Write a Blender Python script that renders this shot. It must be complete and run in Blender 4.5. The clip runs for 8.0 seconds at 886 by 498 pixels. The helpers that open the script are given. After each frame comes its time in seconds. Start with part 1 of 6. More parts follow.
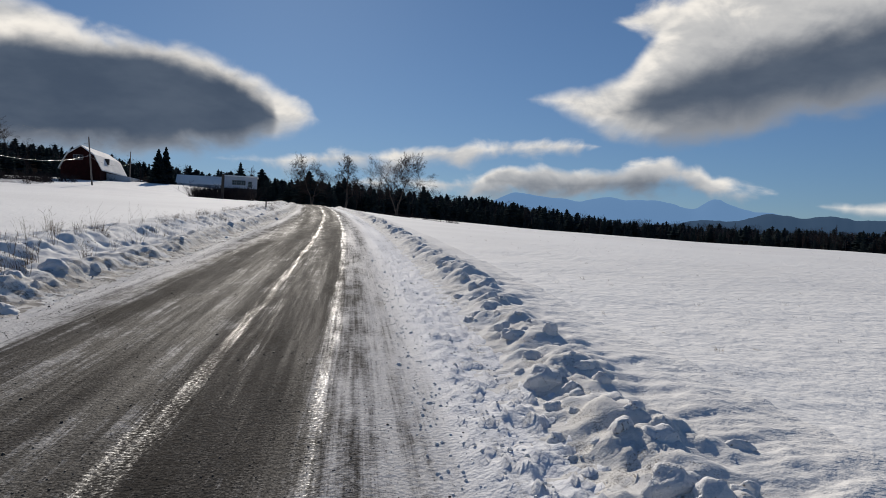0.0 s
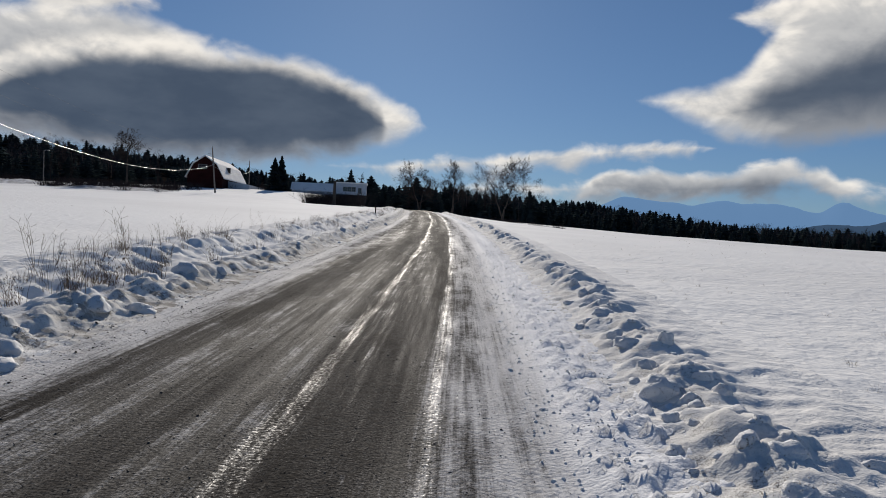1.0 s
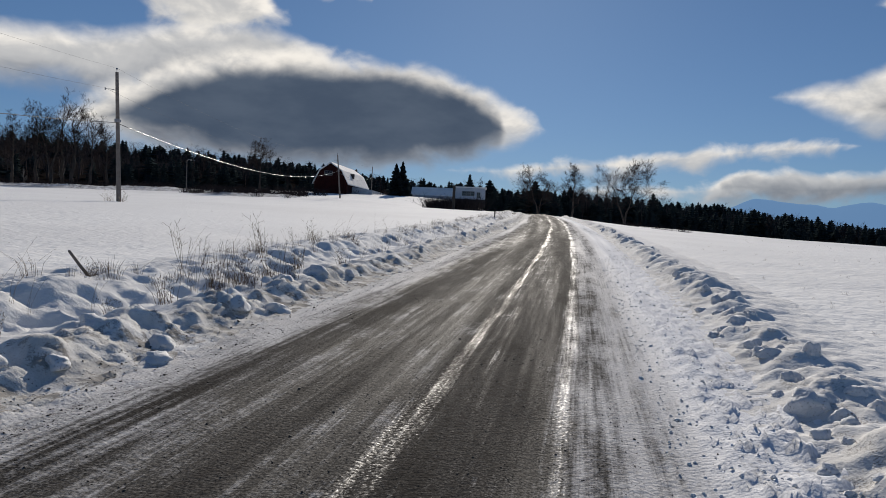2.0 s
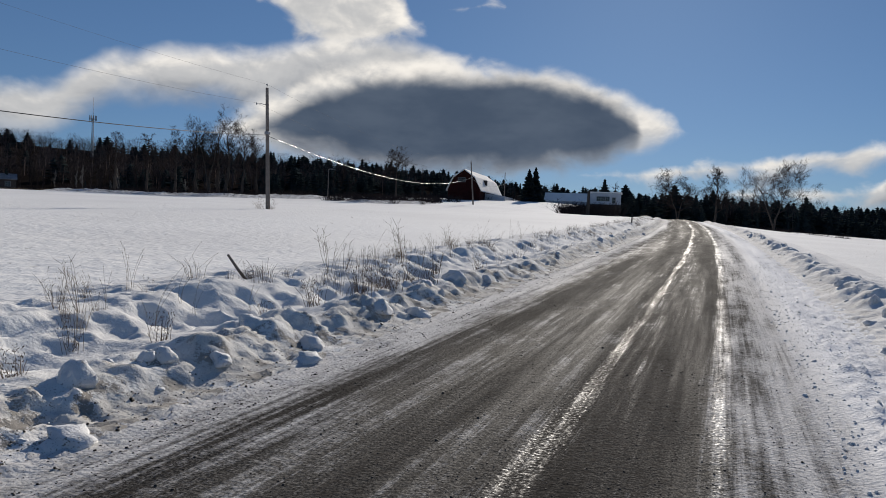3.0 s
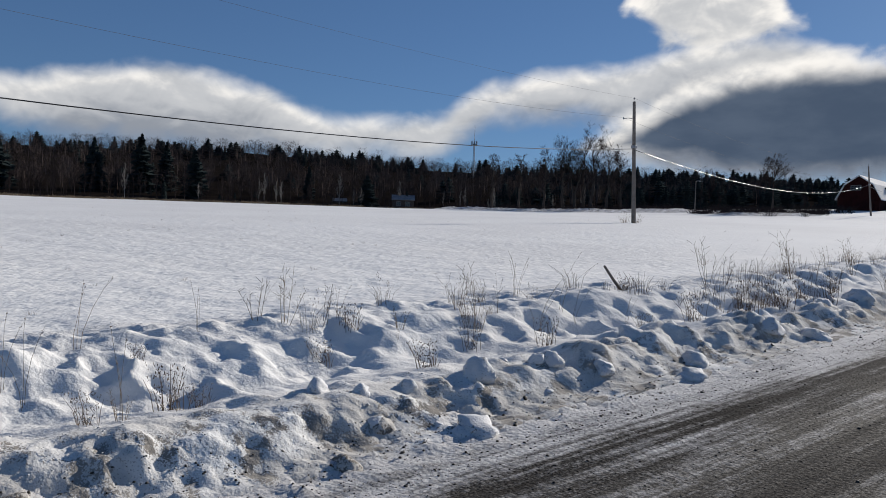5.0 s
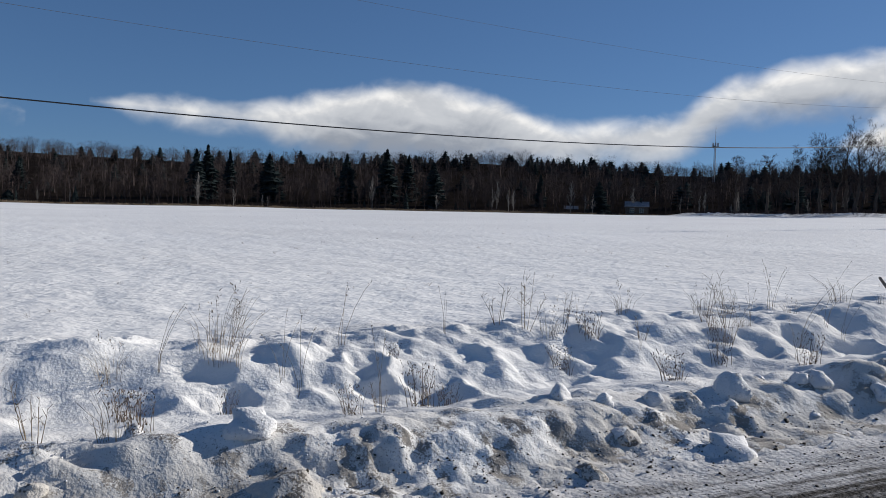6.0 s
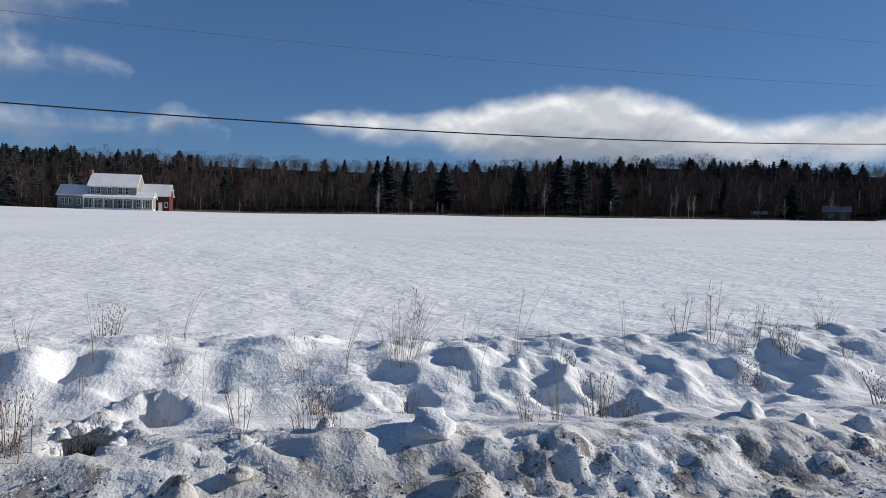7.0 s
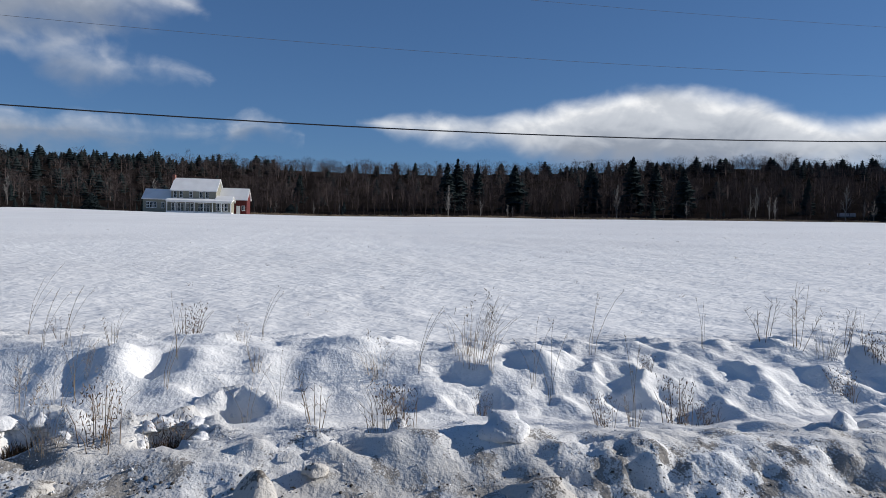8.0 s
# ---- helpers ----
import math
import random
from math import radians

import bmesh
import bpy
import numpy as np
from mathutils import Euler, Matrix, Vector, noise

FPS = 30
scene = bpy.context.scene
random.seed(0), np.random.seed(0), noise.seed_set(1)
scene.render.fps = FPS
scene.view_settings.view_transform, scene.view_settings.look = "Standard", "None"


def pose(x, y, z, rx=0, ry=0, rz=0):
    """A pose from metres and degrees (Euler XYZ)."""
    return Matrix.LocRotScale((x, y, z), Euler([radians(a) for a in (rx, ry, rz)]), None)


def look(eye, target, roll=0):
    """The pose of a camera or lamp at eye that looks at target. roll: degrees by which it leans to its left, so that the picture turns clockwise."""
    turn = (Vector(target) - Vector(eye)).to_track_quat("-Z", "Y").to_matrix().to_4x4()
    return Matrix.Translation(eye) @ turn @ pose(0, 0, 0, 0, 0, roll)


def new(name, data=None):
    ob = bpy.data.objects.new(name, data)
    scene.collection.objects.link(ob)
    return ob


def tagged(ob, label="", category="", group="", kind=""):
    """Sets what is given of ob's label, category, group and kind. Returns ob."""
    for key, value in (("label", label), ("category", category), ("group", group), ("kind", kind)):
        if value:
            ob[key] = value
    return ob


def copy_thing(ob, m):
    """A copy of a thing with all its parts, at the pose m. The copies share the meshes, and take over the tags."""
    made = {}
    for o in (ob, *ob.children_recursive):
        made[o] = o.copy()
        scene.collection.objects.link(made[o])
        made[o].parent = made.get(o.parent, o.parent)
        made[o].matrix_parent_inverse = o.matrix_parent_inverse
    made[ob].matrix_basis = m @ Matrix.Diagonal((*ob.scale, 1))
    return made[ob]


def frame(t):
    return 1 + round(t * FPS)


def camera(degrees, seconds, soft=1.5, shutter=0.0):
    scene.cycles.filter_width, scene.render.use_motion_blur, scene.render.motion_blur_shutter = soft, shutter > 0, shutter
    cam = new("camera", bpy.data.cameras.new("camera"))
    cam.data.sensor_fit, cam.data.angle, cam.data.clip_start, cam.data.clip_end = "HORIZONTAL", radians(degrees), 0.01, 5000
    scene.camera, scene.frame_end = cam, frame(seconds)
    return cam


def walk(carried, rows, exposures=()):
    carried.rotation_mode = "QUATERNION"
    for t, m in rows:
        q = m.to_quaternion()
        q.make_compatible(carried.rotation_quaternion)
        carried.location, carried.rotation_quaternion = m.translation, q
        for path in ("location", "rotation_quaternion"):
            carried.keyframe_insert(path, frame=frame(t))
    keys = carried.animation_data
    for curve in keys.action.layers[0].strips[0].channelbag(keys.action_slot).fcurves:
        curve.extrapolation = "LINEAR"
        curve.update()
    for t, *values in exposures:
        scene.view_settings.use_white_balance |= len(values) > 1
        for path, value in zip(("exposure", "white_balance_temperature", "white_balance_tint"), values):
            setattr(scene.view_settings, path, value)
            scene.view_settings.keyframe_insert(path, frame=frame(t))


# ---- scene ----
LENS = 62.9
cam = camera(LENS, 8.0, soft=0.6)
# seconds, eye, target, roll
PATH = [
    (0.0, (-0.179, 0.147, 1.608), (1.898, 9.924, 1.285), 2.45),
    (0.5, (-0.214, 0.129, 1.614), (1.134, 10.032, 1.294), 2.41),
    (1.0, (-0.251, 0.109, 1.615), (0.386, 10.084, 1.301), 2.40),
    (2.5, (-0.390, 0.126, 1.600), (-2.256, 9.945, 1.287), 2.27),
    (3.0, (-0.446, 0.153, 1.595), (-3.220, 9.756, 1.281), 2.23),
    (3.5, (-0.497, 0.176, 1.587), (-4.270, 9.432, 1.271), 2.21),
    (4.0, (-0.539, 0.191, 1.573), (-5.328, 8.963, 1.262), 2.10),
    (5.5, (-0.671, 0.051, 1.535), (-8.674, 6.039, 1.236), 1.96),
    (6.0, (-0.683, 0.029, 1.531), (-9.538, 4.666, 1.235), 1.77),
    (6.5, (-0.685, 0.010, 1.518), (-10.092, 3.389, 1.239), 1.73),
    (7.0, (-0.699, -0.005, 1.521), (-10.396, 2.427, 1.254), 1.67),
    (7.5, (-0.720, -0.003, 1.509), (-10.546, 1.833, 1.254), 1.65),
    (8.0, (-0.724, -0.023, 1.511), (-10.609, 1.465, 1.252), 1.68),
]
# seconds, stops, kelvin, tint: the camera opens up and cools as it turns away from the sun
EXPOSURES = [(0.0, -0.16, 6700, 10), (2.5, -0.14, 6700, 10), (4.0, -0.09, 6600, 10), (5.5, -0.02, 6420, 10), (8.0, 0.04, 6150, 10)]
walk(cam, [(t, look(eye, target, roll)) for t, eye, target, roll in PATH], EXPOSURES)

# ---- world, sun ----
SUN_AZ, SUN_EL = 1.0, 21.5      # degrees left of +y, degrees up


def node(nt, kind, **kw):
    n = nt.nodes.new(kind)
    for k, v in kw.items():
        if k in n.inputs:
            if hasattr(v, "is_output"):
                nt.links.new(v, n.inputs[k])
            else:
                n.inputs[k].default_value = v
        else:
            setattr(n, k, v)
    return n


def calc(nt, op, a, b=None, c=None, clamp=False):
    n = nt.nodes.new("ShaderNodeMath")
    n.operation, n.use_clamp = op, clamp
    for i, v in enumerate((a, b, c)):
        if v is None:
            continue
        if hasattr(v, "is_output"):
            nt.links.new(v, n.inputs[i])
        else:
            n.inputs[i].default_value = v
    return n.outputs[0]


def ramp(nt, fac, stops):
    n = nt.nodes.new("ShaderNodeValToRGB")
    el = n.color_ramp.elements
    while len(el) < len(stops):
        el.new(0.5)
    for e, (p, c) in zip(el, stops):
        e.position = p
        e.color = (*c, 1) if len(c) == 3 else c
    nt.links.new(fac, n.inputs["Fac"])
    return n.outputs["Color"]


def grey(v):
    return (v, v, v)


def mixc(nt, fac, a, b, blend="MIX"):
    n = nt.nodes.new("ShaderNodeMix")
    n.data_type, n.blend_type = "RGBA", blend
    for sock, v in ((n.inputs[0], fac), (n.inputs[6], a), (n.inputs[7], b)):
        if hasattr(v, "is_output"):
            nt.links.new(v, sock)
        elif isinstance(v, (int, float)):
            sock.default_value = v
        else:
            sock.default_value = (*v, 1)
    return n.outputs[2]


def smooth(nt, v, lo, hi):
    n = nt.nodes.new("ShaderNodeMapRange")
    n.interpolation_type = "SMOOTHSTEP"
    nt.links.new(v, n.inputs["Value"])
    n.inputs["From Min"].default_value, n.inputs["From Max"].default_value = lo, hi
    return n.outputs["Result"]


world = bpy.data.worlds.new("winter_sky")
scene.world = world
world.use_nodes = True
wt = world.node_tree
wt.nodes.clear()
sky = wt.nodes.new("ShaderNodeTexSky")
sky.sky_type, sky.sun_disc = "NISHITA", False
sky.sun_elevation, sky.sun_rotation = radians(SUN_EL), radians(-SUN_AZ)
sky.altitude, sky.air_density, sky.dust_density, sky.ozone_density = 900, 0.9, 0.2, 3.0
SKY_STRENGTH = 0.0835

# clouds by bearing (degrees left of +y) and steepness (rise over run)
coord = wt.nodes.new("ShaderNodeTexCoord")
sep = node(wt, "ShaderNodeSeparateXYZ", Vector=coord.outputs["Generated"])
X, Y, Z = sep.outputs
bearing = calc(wt, "DEGREES", calc(wt, "ARCTAN2", calc(wt, "MULTIPLY", X, -1.0), Y))
flat = calc(wt, "SQRT", calc(wt, "ADD", calc(wt, "MULTIPLY", X, X), calc(wt, "MULTIPLY", Y, Y)))
steep = calc(wt, "DIVIDE", Z, calc(wt, "MAXIMUM", flat, 0.02))
place = node(wt, "ShaderNodeCombineXYZ", X=calc(wt, "MULTIPLY", bearing, 0.13), Y=calc(wt, "MULTIPLY", steep, 10.0))
puff = node(wt, "ShaderNodeTexNoise", Vector=place.outputs[0], Scale=2.4, Detail=6.0, Roughness=0.50, Distortion=0.3).outputs["Fac"]
# the same billows a little higher up: where they thin out upwards, the sun strikes them
higher = node(wt, "ShaderNodeCombineXYZ", X=calc(wt, "MULTIPLY", bearing, 0.13), Y=calc(wt, "ADD", calc(wt, "MULTIPLY", steep, 10.0), 0.10))
puff_up = node(wt, "ShaderNodeTexNoise", Vector=higher.outputs[0], Scale=2.0, Detail=4.0, Roughness=0.55, Distortion=0.35).outputs["Fac"]
puff_lo = node(wt, "ShaderNodeTexNoise", Vector=place.outputs[0], Scale=2.0, Detail=4.0, Roughness=0.55, Distortion=0.35).outputs["Fac"]
billow = calc(wt, "SUBTRACT", puff_lo, puff_up)
puff2 = node(wt, "ShaderNodeTexNoise", Vector=place.outputs[0], Scale=0.45, Detail=3.0, Roughness=0.5).outputs["Fac"]
ragged = calc(wt, "SUBTRACT", calc(wt, "ADD", calc(wt, "MULTIPLY", puff, 0.85), calc(wt, "MULTIPLY", puff2, 0.15)), 0.5)
grain_at = node(wt, "ShaderNodeCombineXYZ", X=calc(wt, "MULTIPLY", bearing, 0.10), Y=calc(wt, "MULTIPLY", steep, 14.0))
fine = node(wt, "ShaderNodeTexNoise", Vector=grain_at.outputs[0], Scale=1.6, Detail=5.0, Roughness=0.55).outputs["Fac"]
even = node(wt, "ShaderNodeGamma", Color=sky.outputs[0], Gamma=0.68).outputs[0]
heaven = mixc(wt, 1.0, even, tuple(SKY_STRENGTH * c for c in (0.69, 1.00, 1.41)), "MULTIPLY")
# tones of the clouds: sunlit rim, pale body, shaded underside, dark core
RIM, PALE_GREY, UNDER = (1.02, 0.985, 0.93), (0.60, 0.61, 0.625), (0.30, 0.325, 0.37)
murk = mixc(wt, smooth(wt, fine, 0.3, 0.7), (0.066, 0.096, 0.150), (0.094, 0.128, 0.186))


def cloud(stops, soft=0.02, rag=1.0, full=1.0, shade=0.05, dark=False, lower=1.0):
    """One cloud over the sky. stops: bearing, steepness of its top and of its base; soft: the width of its edges; shade: how far below
    the top its body turns grey; lower: how much softer its base is than its top; dark: the unlit core of a thick cloud."""
    global heaven
    lo, hi = stops[0][0], stops[-1][0]
    t = calc(wt, "DIVIDE", calc(wt, "SUBTRACT", bearing, lo), hi - lo, clamp=True)
    n = wt.nodes.new("ShaderNodeValToRGB")
    n.color_ramp.interpolation = "CARDINAL"
    el = n.color_ramp.elements
    while len(el) < len(stops):
        el.new(0.5)
    for e, (b_, top, base) in zip(el, stops):
        e.position, e.color = (b_ - lo) / (hi - lo), (top, base, 0, 1)
    wt.links.new(t, n.inputs["Fac"])
    s = node(wt, "ShaderNodeSeparateColor", Color=n.outputs["Color"])
    below = calc(wt, "SUBTRACT", s.outputs[0], steep)
    above = calc(wt, "DIVIDE", calc(wt, "SUBTRACT", steep, s.outputs[1]), lower)
    past = calc(wt, "MAXIMUM", calc(wt, "MAXIMUM", calc(wt, "SUBTRACT", lo, bearing), calc(wt, "SUBTRACT", bearing, hi)), 0.0)
    body = calc(wt, "ADD", calc(wt, "MINIMUM", below, above), calc(wt, "MULTIPLY", ragged, 0.10 * rag))
    body = calc(wt, "SUBTRACT", body, calc(wt, "MULTIPLY", past, 0.03))
    veil = calc(wt, "MULTIPLY", smooth(wt, body, -0.2 * soft, soft), full)
    if dark:
        tone = murk
    else:
        k = calc(wt, "ADD", calc(wt, "DIVIDE", below, shade), calc(wt, "ADD", calc(wt, "MULTIPLY", billow, -2.2), calc(wt, "MULTIPLY", calc(wt, "SUBTRACT", fine, 0.5), -1.6)))
        tone = mixc(wt, smooth(wt, k, -0.1, 0.9), RIM, PALE_GREY)
        tone = mixc(wt, smooth(wt, k, 0.7, 2.3), tone, UNDER)
    heaven = mixc(wt, veil, heaven, tone)


# towards the sun: the lens-shaped cloud, with the bank and the tall column behind it
cloud([(12, 0.300, 0.302), (13, 0.310, 0.300), (15, 0.302, 0.294), (16.5, 0.295, 0.297)], 0.012, 0.5, 0.6)
cloud([(18, 0.258, 0.262), (19.5, 0.300, 0.250), (21, 0.350, 0.235), (27, 0.350, 0.230), (28.5, 0.340, 0.250), (30, 0.325, 0.285), (31.5, 0.300, 0.302)], 0.028, 0.9, 1.0, 0.11)
cloud([(12, 0.214, 0.218), (15.5, 0.233, 0.180), (18.7, 0.252, 0.165), (21, 0.264, 0.16), (25, 0.258, 0.155), (27.2, 0.249, 0.150), (30.2, 0.228, 0.140), (35, 0.226, 0.142), (39, 0.212, 0.138), (42.3, 0.194, 0.122),
       (44.6, 0.162, 0.090), (48.4, 0.152, 0.083), (52, 0.151, 0.080), (54.2, 0.156, 0.080), (57.3, 0.176, 0.080), (61.7, 0.192, 0.080), (66.9, 0.199, 0.080), (70.6, 0.188, 0.086), (74.2, 0.170, 0.092), (76.6, 0.163, 0.108),
       (79, 0.157, 0.114), (82, 0.158, 0.118), (85, 0.157, 0.124), (88.5, 0.140, 0.146)], 0.026, 0.36, 0.97, 0.040, lower=1.4)
cloud([(-2.3, 0.128, 0.140), (-1.4, 0.150, 0.124), (-0.4, 0.164, 0.114), (1.2, 0.180, 0.102), (4.4, 0.203, 0.087), (8, 0.219, 0.074), (10.6, 0.223, 0.066), (15, 0.228, 0.062), (19, 0.234, 0.064), (24, 0.222, 0.070), (28, 0.190, 0.076), (31.7, 0.150, 0.085), (35, 0.105, 0.11)],
      0.026, 0.55, 1.0, 0.07, lower=1.2)
cloud([(0.9, 0.124, 0.134), (1.5, 0.154, 0.110), (2.4, 0.170, 0.099), (3.6, 0.183, 0.092), (5.2, 0.194, 0.086), (8.3, 0.206, 0.080), (12.8, 0.213, 0.072), (19.4, 0.209, 0.074), (23.7, 0.196, 0.082), (27.8, 0.164, 0.092), (31.7, 0.127, 0.103), (34.5, 0.104, 0.113)],
      0.026, 0.34, 1.0, dark=True, lower=1.2)
# over the mountains: long low bands and a great cloud above them
cloud([(6, 0.074, 0.080), (4.4, 0.080, 0.070), (1.6, 0.086, 0.064), (-1.8, 0.093, 0.066), (-7.9, 0.103, 0.074), (-14.6, 0.116, 0.088), (-22.4, 0.123, 0.103), (-24, 0.113, 0.117)][::-1], 0.014, 0.55, 0.95, 0.022, lower=1.6)
cloud([(-37.5, 0.055, 0.060), (-35.2, 0.064, 0.052), (-32.1, 0.077, 0.050), (-31.2, 0.092, 0.056), (-27.6, 0.100, 0.050), (-23.4, 0.082, 0.044), (-21.2, 0.088, 0.040), (-16.9, 0.088, 0.038), (-15.6, 0.080, 0.038), (-14.3, 0.069, 0.040), (-11, 0.061, 0.045), (-5, 0.058, 0.048), (0, 0.050, 0.055)],
      0.014, 0.55, 0.93, 0.017, lower=1.8)
cloud([(-31.5, 0.070, 0.074), (-29.5, 0.078, 0.054), (-26, 0.083, 0.050), (-21.5, 0.073, 0.049), (-18, 0.078, 0.049), (-15.2, 0.070, 0.060)], 0.026, 0.6, 0.6, dark=True)
cloud([(-56, 0.040, 0.044), (-50, 0.052, 0.028), (-43.3, 0.051, 0.030), (-40.7, 0.045, 0.038), (-39, 0.041, 0.045)], 0.012, 0.3, 0.9, 0.03)
cloud([(-31, 0.32, 0.27), (-29, 0.315, 0.262), (-27.0, 0.306, 0.266), (-25.3, 0.290, 0.270), (-23.8, 0.276, 0.284)], 0.022, 0.7, 1.0, 0.06)
cloud([(-60, 0.25, 0.26), (-50, 0.34, 0.17), (-42.9, 0.37, 0.158), (-38.6, 0.365, 0.146), (-35.4, 0.352, 0.133), (-31.6, 0.34, 0.116), (-29.3, 0.305, 0.112), (-27.6, 0.262, 0.112), (-26, 0.226, 0.118), (-23.7, 0.203, 0.128), (-21, 0.188, 0.158), (-18, 0.174, 0.182)],
      0.022, 0.42, 1.0, 0.075, lower=1.3)
cloud([(-60, 0.25, 0.255), (-50, 0.285, 0.190), (-42.5, 0.278, 0.172), (-36.8, 0.260, 0.156), (-33.2, 0.243, 0.145), (-29.3, 0.223, 0.136), (-26.5, 0.194, 0.137), (-23.6, 0.166, 0.149), (-21.8, 0.152, 0.160)], 0.040, 0.42, 0.95, dark=True)
# away from the sun: thin torn clouds over the farmhouse
cloud([(92.5, 0.120, 0.128), (94.2, 0.137, 0.116), (96.3, 0.143, 0.110), (98.3, 0.127, 0.106), (101, 0.125, 0.099), (105, 0.129, 0.088), (109, 0.131, 0.077), (113, 0.127, 0.072), (125, 0.120, 0.068), (132, 0.09, 0.10)], 0.036, 0.7, 0.86, 0.011, lower=1.6)
cloud([(99.5, 0.180, 0.195), (103, 0.207, 0.188), (106.5, 0.218, 0.163), (108.6, 0.228, 0.154), (111, 0.225, 0.176), (115, 0.210, 0.215)], 0.060, 1.2, 0.60, 0.024)
cloud([(99.5, 0.262, 0.278), (101.5, 0.300, 0.266), (104, 0.335, 0.243), (108, 0.345, 0.220), (113, 0.345, 0.198), (122, 0.320, 0.195), (130, 0.24, 0.26)], 0.060, 0.9, 0.82, 0.045)
backdrop_sky = node(wt, "ShaderNodeBackground", Color=heaven, Strength=1.0)
out = wt.nodes.new("ShaderNodeOutputWorld")
wt.links.new(backdrop_sky.outputs[0], out.inputs["Surface"])

sun = new("sun", bpy.data.lights.new("sun", "SUN"))
sun.data.energy, sun.data.angle, sun.data.color = 5.0, radians(0.55), (1.0, 0.94, 0.86)
ce = math.cos(radians(SUN_EL))
sun_dir = Vector((-math.sin(radians(SUN_AZ)) * ce, math.cos(radians(SUN_AZ)) * ce, math.sin(radians(SUN_EL))))
sun.matrix_world = look(sun_dir * 100, (0, 0, 0))


# ---- materials ----
def material(name, rough=0.8, metal=0.0, spec=0.3):
    m = bpy.data.materials.new(name)
    m.use_nodes = True
    nt = m.node_tree
    b = nt.nodes["Principled BSDF"]
    b.inputs["Roughness"].default_value = rough
    b.inputs["Metallic"].default_value = metal
    b.inputs["Specular IOR Level"].default_value = spec
    return m, nt, b


def bump(nt, b, height, strength, dist):
    n = node(nt, "ShaderNodeBump", Strength=strength, Distance=dist, Height=height)
    nt.links.new(n.outputs[0], b.inputs["Normal"])


def noise_fac(nt, scale, detail=4.0, rough=0.55, vec=None, distort=0.0):
    n = node(nt, "ShaderNodeTexNoise", Scale=scale, Detail=detail, Roughness=rough, Distortion=distort)
    if vec is not None:
        nt.links.new(vec, n.inputs["Vector"])
    return n.outputs["Fac"]


def object_place(nt):
    return nt.nodes.new("ShaderNodeTexCoord").outputs["Object"]


def mottled(name, a, b_, scale, rough=0.8, relief=0.0, spec=0.3, fine_scale=None, metal=0.0):
    """A surface whose colour wanders between two tones at two scales, with fine relief."""
    m, nt, b = material(name, rough, metal, spec)
    vec = object_place(nt)
    n1 = noise_fac(nt, scale, 5, 0.6, vec)
    n2 = noise_fac(nt, fine_scale or scale * 7, 3, 0.6, vec)
    f = calc(nt, "ADD", calc(nt, "MULTIPLY", n1, 0.6), calc(nt, "MULTIPLY", n2, 0.4))
    nt.links.new(mixc(nt, smooth(nt, f, 0.32, 0.68), a, b_), b.inputs["Base Color"])
    if relief:
        bump(nt, b, n2, 0.6, relief)
    return m


def field_ripples(nt, vec):
    """The relief that the wind has left on open snow."""
    mp = node(nt, "ShaderNodeMapping", Vector=vec)
    mp.inputs["Scale"].default_value = (1.35, 0.95, 1.0)
    broad = noise_fac(nt, 2.4, 3, 0.55, mp.outputs[0])
    chop = noise_fac(nt, 6.5, 3, 0.6, mp.outputs[0])
    crumb = noise_fac(nt, 24.0, 3, 0.6, vec)
    return calc(nt, "ADD", calc(nt, "ADD", calc(nt, "MULTIPLY", broad, 0.75), calc(nt, "MULTIPLY", chop, 0.33)), calc(nt, "MULTIPLY", crumb, 0.03))


